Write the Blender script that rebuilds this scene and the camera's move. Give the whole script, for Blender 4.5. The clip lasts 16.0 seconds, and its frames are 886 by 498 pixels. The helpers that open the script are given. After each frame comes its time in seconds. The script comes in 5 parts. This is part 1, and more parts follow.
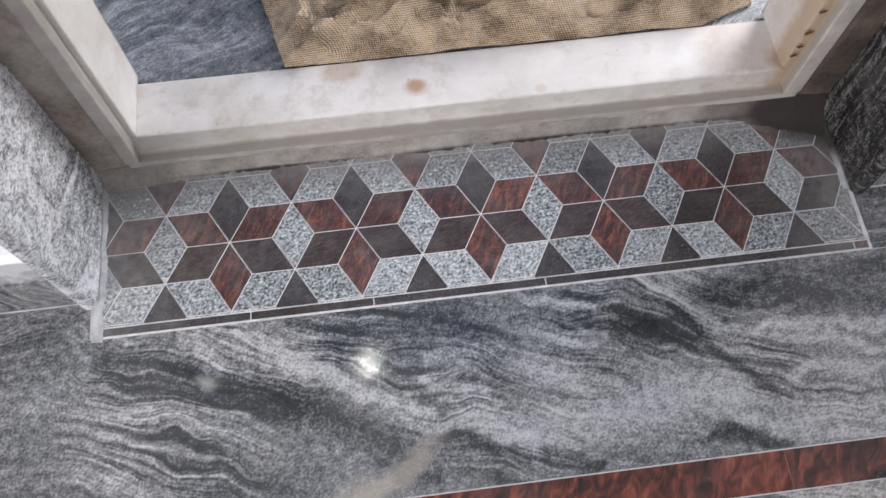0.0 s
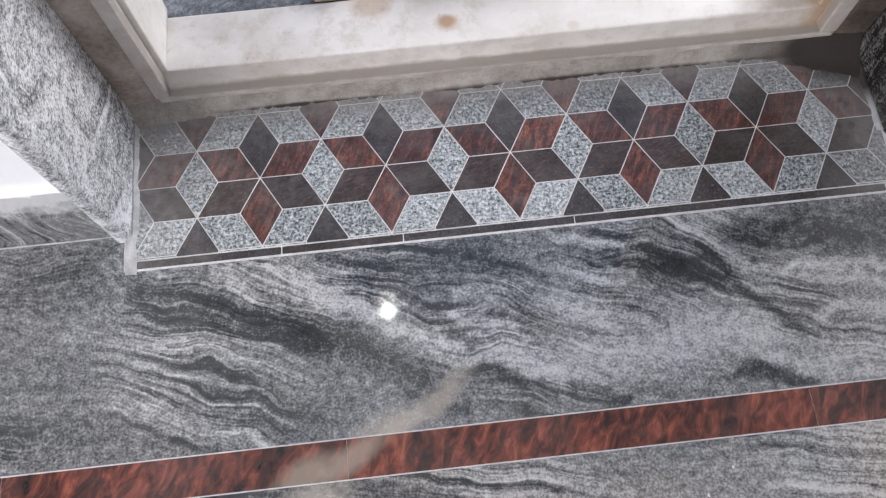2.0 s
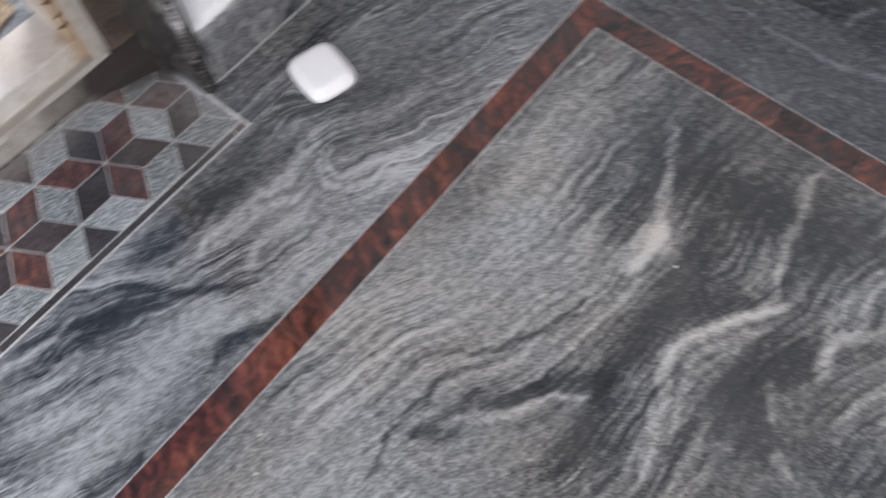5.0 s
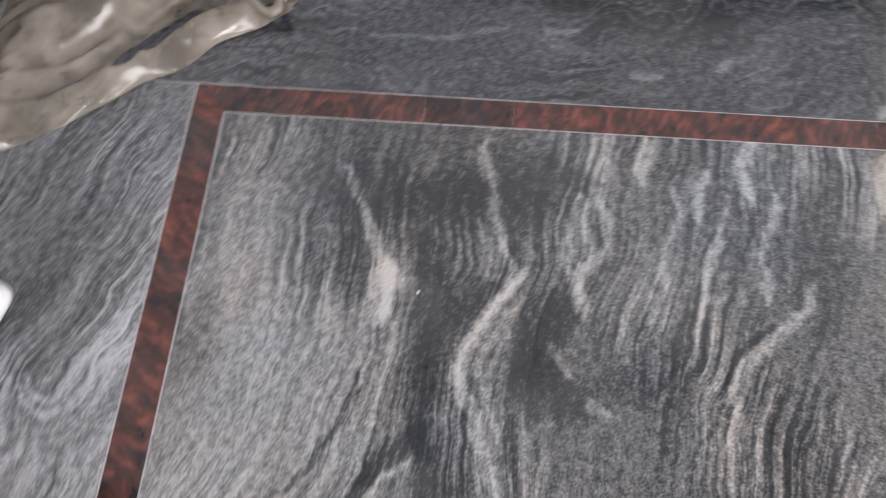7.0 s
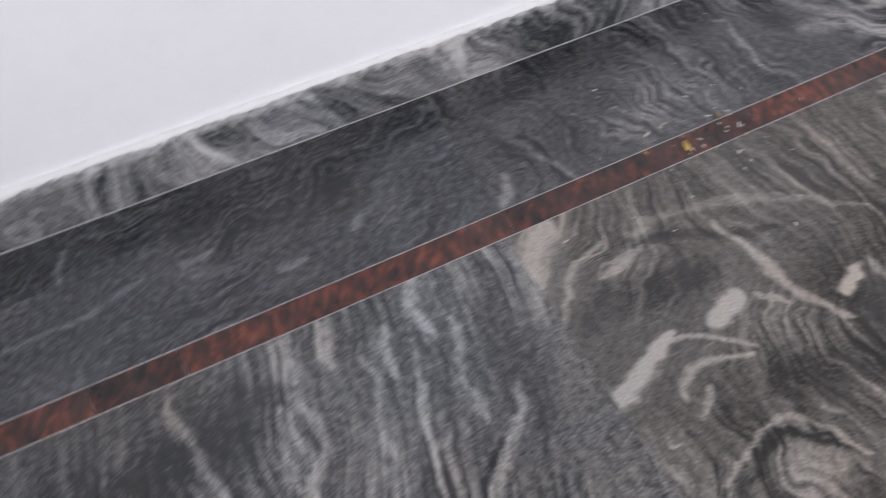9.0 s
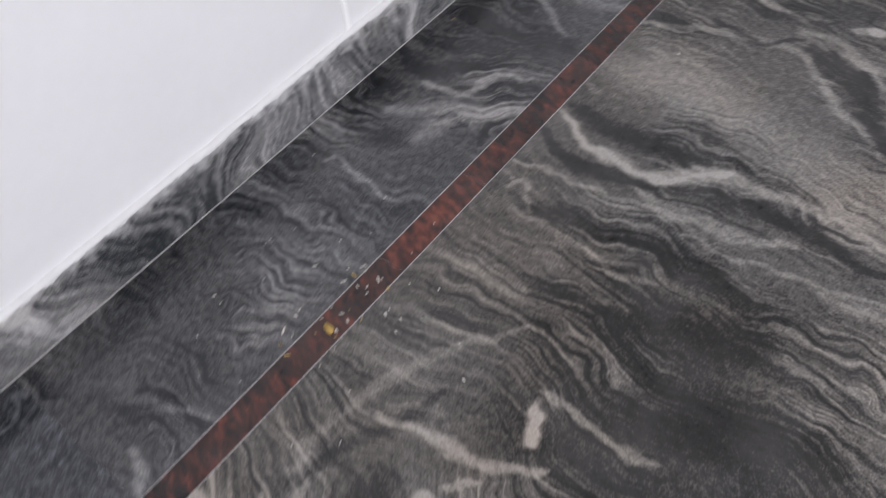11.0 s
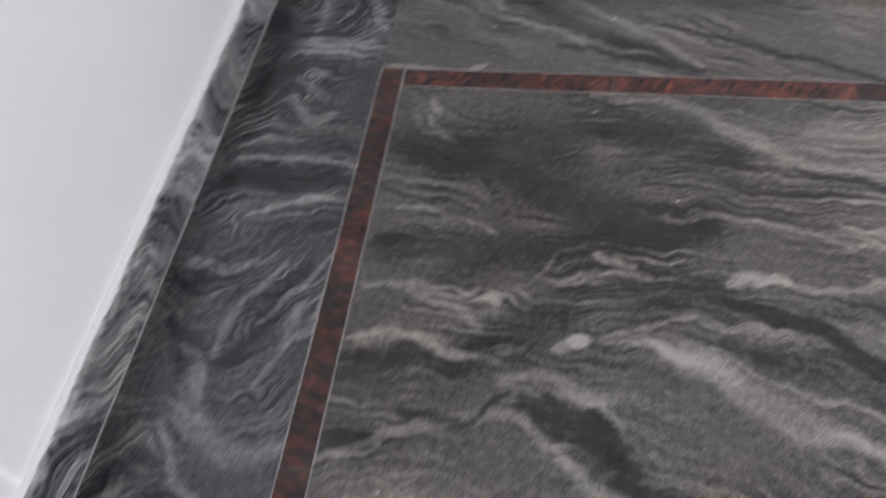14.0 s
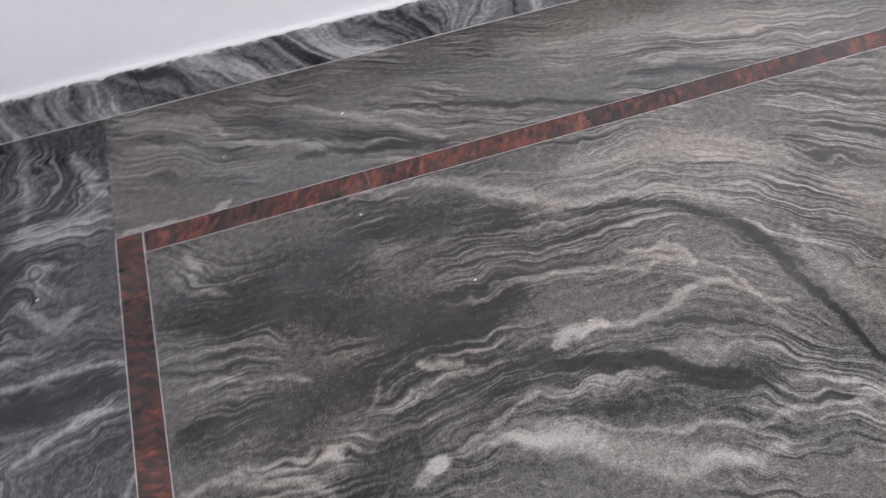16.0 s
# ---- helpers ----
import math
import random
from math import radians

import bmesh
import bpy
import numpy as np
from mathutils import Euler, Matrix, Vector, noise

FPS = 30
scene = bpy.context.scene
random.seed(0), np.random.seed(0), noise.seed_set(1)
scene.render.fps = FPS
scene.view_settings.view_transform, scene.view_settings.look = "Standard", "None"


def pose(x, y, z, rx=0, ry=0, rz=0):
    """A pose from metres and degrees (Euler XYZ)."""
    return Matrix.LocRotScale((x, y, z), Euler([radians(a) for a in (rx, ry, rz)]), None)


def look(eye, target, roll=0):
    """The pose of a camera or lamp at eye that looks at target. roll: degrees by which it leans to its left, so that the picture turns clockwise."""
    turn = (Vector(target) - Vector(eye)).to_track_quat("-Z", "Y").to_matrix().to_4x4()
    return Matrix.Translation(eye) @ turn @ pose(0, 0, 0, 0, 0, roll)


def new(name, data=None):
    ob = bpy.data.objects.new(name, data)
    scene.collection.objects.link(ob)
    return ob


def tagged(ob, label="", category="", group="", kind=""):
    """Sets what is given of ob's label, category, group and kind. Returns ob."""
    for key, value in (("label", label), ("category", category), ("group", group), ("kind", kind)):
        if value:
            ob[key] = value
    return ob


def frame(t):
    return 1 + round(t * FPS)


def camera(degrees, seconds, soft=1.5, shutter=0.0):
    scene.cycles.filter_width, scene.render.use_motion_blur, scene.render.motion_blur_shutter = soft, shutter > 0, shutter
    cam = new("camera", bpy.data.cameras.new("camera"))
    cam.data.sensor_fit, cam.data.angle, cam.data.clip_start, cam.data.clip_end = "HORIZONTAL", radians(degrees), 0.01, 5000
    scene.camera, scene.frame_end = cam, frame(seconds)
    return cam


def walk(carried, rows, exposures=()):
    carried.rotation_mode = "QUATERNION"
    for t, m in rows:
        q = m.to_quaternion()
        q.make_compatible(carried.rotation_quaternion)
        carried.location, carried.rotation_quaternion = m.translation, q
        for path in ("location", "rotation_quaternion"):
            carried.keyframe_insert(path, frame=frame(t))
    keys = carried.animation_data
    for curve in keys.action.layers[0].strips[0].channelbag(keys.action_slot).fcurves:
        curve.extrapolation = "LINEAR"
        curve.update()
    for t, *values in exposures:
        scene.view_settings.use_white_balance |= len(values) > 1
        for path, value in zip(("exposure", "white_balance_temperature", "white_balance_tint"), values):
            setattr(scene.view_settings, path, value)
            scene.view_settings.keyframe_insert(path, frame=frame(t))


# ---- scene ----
cam = camera(58.0, 16.0, soft=1.2, shutter=0.7)
PATH = [
    (0, (0.325, -0.64, 1.391), (0.423, 0.125, -0.454), 0.2),
    (0.5, (0.312, -0.654, 1.387), (0.383, 0.092, -0.468), -1.4),
    (1, (0.308, -0.654, 1.389), (0.377, 0.06, -0.478), -0.9),
    (1.5, (0.29, -0.654, 1.389), (0.358, 0.01, -0.496), -0.6),
    (2, (0.29, -0.671, 1.385), (0.345, -0.005, -0.5), -1.6),
    (2.5, (0.287, -0.691, 1.377), (0.361, -0.032, -0.51), -0.7),
    (3, (0.307, -0.734, 1.359), (0.425, -0.108, -0.537), -0.8),
    (3.5, (0.38, -0.767, 1.36), (0.62, -0.15, -0.527), 1.0),
    (4, (0.516, -0.852, 1.355), (0.895, -0.252, -0.515), -0.2),
    (4.5, (0.637, -0.959, 1.353), (1.165, -0.33, -0.471), -2.2),
    (5, (0.761, -1.062, 1.351), (1.393, -0.5, -0.462), -2.8),
    (5.2, (0.787, -1.095, 1.353), (1.482, -0.543, -0.439), -2.7),
    (7.3, (0.988, -1.075, 1.361), (1.856, -1.133, -0.44), 2.5),
    (7.5, (1.028, -1.064, 1.379), (1.917, -1.202, -0.407), 4.1),
    (8, (1.026, -1.098, 1.421), (2.074, -1.348, -0.264), 1.3),
    (8.5, (1.002, -1.158, 1.427), (2.055, -1.502, -0.238), -0.1),
    (9, (1.021, -1.316, 1.429), (2.017, -1.808, -0.234), -0.9),
    (9.5, (1.049, -1.57, 1.441), (2.09, -2.067, -0.193), -4.9),
    (10, (1.044, -1.736, 1.435), (2.002, -2.394, -0.193), -3.4),
    (10.2, (1.037, -1.78, 1.436), (1.952, -2.463, -0.206), -3.9),
    (12.3, (1.403, -2.326, 1.474), (1.909, -3.354, -0.165), -6.0),
    (12.5, (1.405, -2.421, 1.472), (1.935, -3.42, -0.177), -9.6),
    (13, (1.389, -2.69, 1.491), (1.945, -3.621, -0.19), -15.4),
    (13.5, (1.34, -2.852, 1.491), (1.878, -3.847, -0.159), -16.1),
    (14, (1.4, -2.997, 1.506), (1.663, -4.179, -0.085), -6.6),
    (14.5, (1.46, -3.099, 1.51), (1.59, -4.324, -0.066), -6.1),
    (15, (1.479, -3.135, 1.497), (1.454, -4.394, -0.056), -5.5),
    (15.5, (1.463, -3.171, 1.489), (1.255, -4.421, -0.058), -4.7),
    (16, (1.452, -3.209, 1.491), (1.132, -4.452, -0.043), -5.3),
]
walk(cam, [(t, look(eye, target, roll)) for t, eye, target, roll in PATH],
     exposures=[(0.0, 0.2, 6500, 13), (3.0, 0.30, 6500, 13), (5.0, 0.28, 6500, 12), (7.5, 0.5, 6650, 14), (8.0, 0.28, 6550, 14), (8.5, 0.12, 6500, 14), (10.0, -0.1, 6500, 14), (13.0, 0.0, 6500, 14), (14.0, -0.2, 6500, 14), (15.0, 0.16, 6500, 14), (16.0, 0.3, 6500, 15)])

# ---- world and light ----
world = bpy.data.worlds.new("daylight")
scene.world = world
world.use_nodes = True
wn = world.node_tree
sky = wn.nodes.new("ShaderNodeTexSky")
sky.sky_type, sky.sun_disc = "NISHITA", False
sky.sun_elevation, sky.sun_rotation = radians(36), radians(100)
wn.links.new(sky.outputs[0], wn.nodes["Background"].inputs[0])
wn.nodes["Background"].inputs[1].default_value = 0.15


def area(name, m, sx, sy, watts, colour):
    d = bpy.data.lights.new(name, "AREA")
    d.shape, d.size, d.size_y, d.energy, d.color = "RECTANGLE", sx, sy, watts, colour
    o = new(name, d)
    o.matrix_world = m
    return o


sun = bpy.data.lights.new("sun", "SUN")
sun.energy, sun.angle, sun.color = 1.5, radians(10), (1.0, 0.96, 0.90)
new("sun", sun).matrix_world = look((0, 0, 9), (-12, 2.1, 0.0))

# fill lamp added out in the yard, and one at an assumed, unseen window
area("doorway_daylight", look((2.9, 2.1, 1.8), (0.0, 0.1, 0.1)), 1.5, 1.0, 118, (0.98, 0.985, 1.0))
area("window_daylight", look((-2.12, -2.6, 1.75), (2.3, -2.6, 0.6)), 3.2, 1.3, 150, (0.99, 0.985, 1.0))
bulb_light = bpy.data.lights.new("bulb_light", "POINT")
bulb_light.energy, bulb_light.shadow_soft_size, bulb_light.color = 2.5, 0.012, (1.0, 0.97, 0.92)
new("bulb_light", bulb_light).location = (0.116, 0.275, 2.02)


# ---- materials ----
class Tree:
    """A small writer of node trees."""

    def __init__(self, name):
        self.mat = bpy.data.materials.new(name)
        self.mat.use_nodes = True
        self.t = self.mat.node_tree
        self.b = self.t.nodes["Principled BSDF"]
        self.out = self.t.nodes["Material Output"]

    def put(self, socket, v):
        if isinstance(v, bpy.types.NodeSocket):
            self.t.links.new(v, socket)
        elif v is not None:
            socket.default_value = v

    def math(self, op, a, b=None, c=None, clamp=False):
        n = self.t.nodes.new("ShaderNodeMath")
        n.operation, n.use_clamp = op, clamp
        for s, v in zip(n.inputs, (a, b, c)):
            self.put(s, v)
        return n.outputs[0]

    def vec(self, op, a, b=None, scale=None):
        n = self.t.nodes.new("ShaderNodeVectorMath")
        n.operation = op
        self.put(n.inputs[0], a)
        self.put(n.inputs[1], b)
        if scale is not None:
            self.put(n.inputs["Scale"], scale)
        return n.outputs["Value"] if op in ("DOT_PRODUCT", "LENGTH") else n.outputs[0]

    def pos(self):
        return self.t.nodes.new("ShaderNodeNewGeometry").outputs["Position"]

    def turned(self, p, angle, scale=(1, 1, 1), loc=(0, 0, 0)):
        n = self.t.nodes.new("ShaderNodeMapping")
        n.vector_type = "TEXTURE"
        self.put(n.inputs["Vector"], p)
        n.inputs["Rotation"].default_value = (0, 0, radians(angle))
        n.inputs["Scale"].default_value = scale
        n.inputs["Location"].default_value = loc
        return n.outputs[0]

    def noise(self, p, scale, detail=3.0, rough=0.55, warp=0.0, colour=False):
        n = self.t.nodes.new("ShaderNodeTexNoise")
        self.put(n.inputs["Vector"], p)
        n.inputs["Scale"].default_value, n.inputs["Detail"].default_value = scale, detail
        n.inputs["Roughness"].default_value, n.inputs["Distortion"].default_value = rough, warp
        return n.outputs["Color" if colour else 0]

    def cells(self, p, scale, out="Color"):
        n = self.t.nodes.new("ShaderNodeTexVoronoi")
        self.put(n.inputs["Vector"], p)
        n.inputs["Scale"].default_value = scale
        return n.outputs[out]

    def ramp(self, f, *stops):
        n = self.t.nodes.new("ShaderNodeValToRGB")
        self.put(n.inputs[0], f)
        e = n.color_ramp.elements
        while len(e) < len(stops):
            e.new(0.5)
        for el, (at, c) in zip(e, stops):
            el.position, el.color = at, ((c, c, c, 1) if isinstance(c, (int, float)) else (*c, 1))
        return n.outputs[0]

    def mix(self, f, a, b, kind="MIX"):
        n = self.t.nodes.new("ShaderNodeMix")
        n.data_type, n.blend_type = "RGBA", kind
        self.put(n.inputs[0], f)
        for s, v in ((n.inputs[6], a), (n.inputs[7], b)):
            self.put(s, (*v, 1) if isinstance(v, tuple) else v)
        return n.outputs[2]

    def chance(self):
        return self.t.nodes.new("ShaderNodeObjectInfo").outputs["Random"]

    def done(self, colour, rough=0.5, bump=None, depth=0.001, strength=0.5, **more):
        self.put(self.b.inputs["Base Color"], (*colour, 1) if isinstance(colour, tuple) else colour)
        self.put(self.b.inputs["Roughness"], rough)
        for k, v in more.items():
            self.put(self.b.inputs[k.replace("_", " ")], v)
        if bump is not None:
            n = self.t.nodes.new("ShaderNodeBump")
            n.inputs["Strength"].default_value, n.inputs["Distance"].default_value = strength, depth
            self.put(n.inputs["Height"], bump)
            self.t.links.new(n.outputs[0], self.b.inputs["Normal"])
        return self.mat


def blob(T, p, cx, cy, rx, ry, angle=0.0):
    """A soft oval mark, 1 in its middle."""
    q = T.vec("MULTIPLY", T.turned(p, angle, (rx, ry, 1), (cx, cy, 0)), (1, 1, 0))
    return T.math("EXPONENT", T.math("MULTIPLY", T.vec("DOT_PRODUCT", q, q), -1.0))


def granite(name, angle=0.0, flow=False, light=(0.36, 0.355, 0.36), dark=(0.030, 0.034, 0.039), warm=0.3, bands=1.0, base=0.0, wave=0.10, seed=0.0, gloss=0.075, upright=False, smears=(), lines=1.0, grains=1.0, paint=None, blend=1.0):
    """Polished flow-banded granite. flow: the mesh carries the run of its bands (map "flow") and its veins (attribute "tone");
    otherwise the bands run at angle. smears: (x, y, rx, ry, angle) films of beige joint resin."""
    T = Tree(name)
    p = T.pos()
    if upright:
        s = T.t.nodes.new("ShaderNodeSeparateXYZ")
        T.put(s.inputs[0], p)
        c = T.t.nodes.new("ShaderNodeCombineXYZ")
        T.put(c.inputs[0], T.math("ADD", s.outputs[0], s.outputs[1]))
        T.put(c.inputs[1], s.outputs[2])
        p = c.outputs[0]
    q = T.vec("ADD", p, (seed, seed * 0.7, seed * 0.3))
    w1 = T.vec("SCALE", T.vec("SUBTRACT", T.noise(q, 2.1, 2.0, 0.5, colour=True), (0.5, 0.5, 0.5)), scale=wave * (0.35 if flow else 2.4))
    w2 = T.vec("SCALE", T.vec("SUBTRACT", T.noise(q, 7.0, 2.5, 0.5, colour=True), (0.5, 0.5, 0.5)), scale=wave * (0.34 if flow else 0.32))
    soft = T.vec("ADD", p, T.vec("SCALE", w2, scale=0.7))
    run = p
    if flow:
        n = T.t.nodes.new("ShaderNodeUVMap")
        n.uv_map = "flow"
        run, angle = n.outputs[0], 0.0
    q = T.vec("ADD", T.vec("ADD", run, w1), w2)
    big = T.noise(T.vec("ADD", T.turned(q, angle, (1.0, 0.16, 1.0)), (seed * 3.1, seed, 0)), 1.5 * bands, 3.0, 0.55, 0.15)
    fine = T.noise(T.vec("ADD", T.turned(q, angle, (1.0, 0.055 if flow else 0.09, 1.0)), (seed, seed * 2, 0)), (2.8 if flow else 5.0) * bands, 2.0, 0.5, 0.2)
    f = T.math("SUBTRACT", T.math("ADD", T.math("MULTIPLY", big, 0.55 if flow else 1.0), T.math("MULTIPLY", fine, 0.6)), 0.575 if flow else 0.80)
    calm = T.ramp(T.noise(T.vec("ADD", soft, (seed * 2, seed, 0)), 3.4, 2.0, 0.5), (0.40, 0.12 if flow else 0.5), (0.62, 1.05 * blend))
    flake = T.noise(T.vec("ADD", p, (0, seed, 0)), 60.0, 3.0, 0.65)
    grain = T.noise(T.vec("ADD", p, (seed, 0, 0)), 210.0, 2.0, 0.7)
    if flow:
        n = T.t.nodes.new("ShaderNodeAttribute")
        n.attribute_name = "tone"
        tone = n.outputs["Fac"]
        pale = T.math("MULTIPLY", T.math("MULTIPLY", tone, 2.2, clamp=True), 0.6)
        deep = T.math("MULTIPLY", T.math("MULTIPLY", tone, -2.0, clamp=True), 0.3)
        calm = T.math("MULTIPLY", calm, T.math("SUBTRACT", T.math("SUBTRACT", 1.0, pale), deep))
        streak = T.ramp(T.noise(T.turned(q, 0.0, (1.0, 0.034, 1.0)), 3.0, 3.0, 0.55, 0.3), (0.36, 0.0), (0.64, 1.0))
        f = T.math("ADD", f, T.math("MULTIPLY", T.math("SUBTRACT", streak, 0.5), 0.25 * lines))
    f = T.math("ADD", T.math("MULTIPLY", f, calm), 0.485 + base)
    if flow:
        f = T.math("ADD", f, T.math("MULTIPLY", T.math("TANH", T.math("MULTIPLY", tone, 2.2)), 0.245))
    thin = T.turned(q, angle + (0 if flow else 3), (1.0, 0.045 if flow else 0.075, 1.0))
    for shift, width, gain in ((2.0, 0.020, 0.10 * lines), (9.0, 0.028, -0.10 * lines), (17.0, 0.014, 0.09 * lines)):
        n = T.noise(T.vec("ADD", thin, (shift + seed, shift, 0)), (1.9 if flow else 3.2) * bands, 2.5, 0.5, 0.25)
        line = T.math("EXPONENT", T.math("MULTIPLY", T.math("POWER", T.math("DIVIDE", T.math("SUBTRACT", n, 0.5), width), 2.0), -1.0))
        f = T.math("ADD", f, T.math("MULTIPLY", T.math("MULTIPLY", line, calm), gain))
    f = T.math("ADD", f, T.math("MULTIPLY", T.math("SUBTRACT", grain, 0.5), 0.66 * grains))
    f = T.math("ADD", f, T.math("MULTIPLY", T.math("SUBTRACT", flake, 0.5), 0.52 * grains))
    mid = tuple(0.36 * a + 0.64 * b for a, b in zip(light, dark))
    col = T.ramp(f, (0.10, tuple(0.4 * c for c in dark)), (0.34, dark), (0.53, mid), (0.72, light), (0.95, tuple(min(1, c * 1.35) for c in light)))
    if flow:
        m = T.ramp(T.math("ADD", tone, T.math("MULTIPLY", T.math("SUBTRACT", flake, 0.5), 0.5)), (0.50, 0.0), (0.74, 0.85))
        col = T.mix(m, col, T.ramp(grain, (0.35, tuple(0.95 * c for c in light)), (0.65, tuple(1.5 * c for c in light))))
    if paint:
        sp = T.t.nodes.new("ShaderNodeSeparateXYZ")
        T.put(sp.inputs[0], T.pos())
        up = T.math("ADD", T.math("DIVIDE", T.math("SUBTRACT", sp.outputs[2], paint[0]), paint[1]), T.math("MULTIPLY", T.math("SUBTRACT", T.noise(p, 26.0, 5.0, 0.7), 0.5), 2.2))
        col = T.mix(T.ramp(up, (0.30, 0.0), (1.1, 0.75)), col, (0.66, 0.66, 0.66))
    tint = T.ramp(T.noise(T.vec("ADD", p, (seed * 5, 0, 0)), 1.7, 3.0, 0.6), (0.38, (0.93, 0.985, 1.02)), (0.62, (1.08, 0.985, 0.88)))
    col = T.mix(warm, col, T.mix(1.0, col, tint, "MULTIPLY"))
    dust = T.ramp(T.noise(p, 5.0, 4.0, 0.65), (0.45, 0.0), (0.75, 1.0))
    col = T.mix(T.math("MULTIPLY", dust, 0.07), col, (0.50, 0.49, 0.47))
    for x, y, rx, ry, a in smears:
        m = T.ramp(T.math("ADD", blob(T, soft, x, y, rx, ry, a), T.math("MULTIPLY", flake, 0.3)), (0.42, 0.0), (0.95, 0.55))
        col = T.mix(m, col, (0.32, 0.29, 0.25))
    rough = T.math("ADD", T.math("MULTIPLY", dust, 0.10), T.math("ADD", gloss, T.math("MULTIPLY", T.math("SUBTRACT", grain, 0.5), 0.06)))
    return T.done(col, rough, T.noise(p, 9.0, 3.0), 0.0012, 0.12, Specular_IOR_Level=0.5)


def red_granite(name, slant=62.0, smears=()):
    T = Tree(name)
    p = T.vec("ADD", T.pos(), T.vec("SCALE", (7.0, 3.0, 1.0), scale=T.chance()))
    q = T.vec("ADD", p, T.vec("SCALE", T.vec("SUBTRACT", T.noise(p, 14.0, 2.0, colour=True), (0.5, 0.5, 0.5)), scale=0.02))
    f = T.noise(T.turned(q, slant, (1.0, 0.42, 1.0)), 24.0, 4.0, 0.62, 0.5)
    big = T.noise(p, 7.0, 2.0)
    f = T.math("ADD", f, T.math("MULTIPLY", T.math("SUBTRACT", big, 0.5), 0.35))
    f = T.math("ADD", f, T.math("MULTIPLY", T.math("SUBTRACT", T.chance(), 0.5), 0.12))
    col = T.ramp(f, (0.34, (0.014, 0.010, 0.010)), (0.49, (0.054, 0.020, 0.016)), (0.61, (0.125, 0.037, 0.026)), (0.80, (0.26, 0.085, 0.052)))
    dust = T.ramp(T.noise(p, 6.0, 4.0, 0.65), (0.45, 0.0), (0.75, 1.0))
    col = T.mix(T.math("MULTIPLY", dust, 0.05), col, (0.5, 0.47, 0.44))
    g = T.pos()
    for x, y, rx, ry, a in smears:
        m = T.ramp(T.math("ADD", blob(T, g, x, y, rx, ry, a), T.math("MULTIPLY", T.noise(g, 40.0, 4.0), 0.4)), (0.42, 0.0), (1.1, 0.62))
        col = T.mix(m, col, (0.28, 0.23, 0.185))
    return T.done(col, T.math("ADD", 0.09, T.math("MULTIPLY", dust, 0.12)), T.noise(p, 9.0, 3.0), 0.001, 0.12)


def speckled(name, stops, scale=150.0, film=0.08, streak=None, gloss=0.13):
    """Small mosaic pieces: salt-and-pepper granite or streaked dark stone with a film of cement dust, thickened to
    paint in reflected sky.
    """
    T = Tree(name)
    p = T.vec("ADD", T.pos(), T.vec("SCALE", (5.0, 2.0, 0.0), scale=T.chance()))
    if streak:
        p2 = T.turned(p, streak, (1.0, 0.25, 1.0))
        f = T.math("ADD", T.math("MULTIPLY", T.noise(p2, scale, 4.0, 0.65, 0.9), 0.66), T.math("MULTIPLY", T.noise(p, 190.0, 3.0, 0.75), 0.34))
    else:
        f = T.math("ADD", T.math("MULTIPLY", T.noise(p, scale, 2.0, 0.75), 0.75), T.math("MULTIPLY", T.noise(p, scale * 0.35, 2.0), 0.25))
    f = T.math("ADD", f, T.math("MULTIPLY", T.math("SUBTRACT", T.chance(), 0.5), 0.07))
    col = T.ramp(f, *stops)
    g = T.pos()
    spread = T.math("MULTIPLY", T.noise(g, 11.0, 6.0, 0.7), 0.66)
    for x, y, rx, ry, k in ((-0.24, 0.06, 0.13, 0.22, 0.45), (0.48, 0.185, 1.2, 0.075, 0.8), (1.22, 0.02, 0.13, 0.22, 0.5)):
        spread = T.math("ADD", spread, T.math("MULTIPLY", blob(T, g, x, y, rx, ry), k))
    # the overall 0.10 is a painted veil standing in for reflected sky
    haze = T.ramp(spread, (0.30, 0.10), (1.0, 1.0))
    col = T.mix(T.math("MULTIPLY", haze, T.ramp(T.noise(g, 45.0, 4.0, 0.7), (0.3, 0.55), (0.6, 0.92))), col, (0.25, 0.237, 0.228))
    # right corner: its shade painted dark together with brown stain
    shade_dirt = T.ramp(T.math("ADD", blob(T, g, 1.18, 0.15, 0.13, 0.10), T.math("MULTIPLY", T.noise(g, 15.0, 4.0), 0.4)), (0.5, 0.0), (0.95, 0.85))
    col = T.mix(shade_dirt, col, (0.024, 0.019, 0.016))
    return T.done(col, T.math("ADD", gloss, T.math("MULTIPLY", haze, 0.25)), T.noise(g, 200.0, 2.0), 0.0005, 0.15, Specular_IOR_Level=0.32)


def cement(name, a=(0.30, 0.29, 0.275), b=(0.17, 0.16, 0.15), scale=14.0, rough=0.9, shade_dirt=()):
    T = Tree(name)
    p = T.pos()
    f = T.math("ADD", T.math("MULTIPLY", T.noise(p, scale, 6.0, 0.65), 0.75), T.math("MULTIPLY", T.noise(p, scale * 14, 2.0), 0.25))
    col = T.ramp(f, (0.35, b), (0.65, a))
    # dark ovals that hold painted corner shade as well as dirt
    for x, y, rx, ry in shade_dirt:
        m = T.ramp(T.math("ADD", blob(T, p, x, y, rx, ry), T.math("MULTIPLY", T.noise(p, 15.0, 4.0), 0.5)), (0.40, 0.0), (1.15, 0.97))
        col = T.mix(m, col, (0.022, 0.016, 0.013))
    return T.done(col, rough, T.noise(p, 70.0, 5.0, 0.7), 0.004, 0.6)


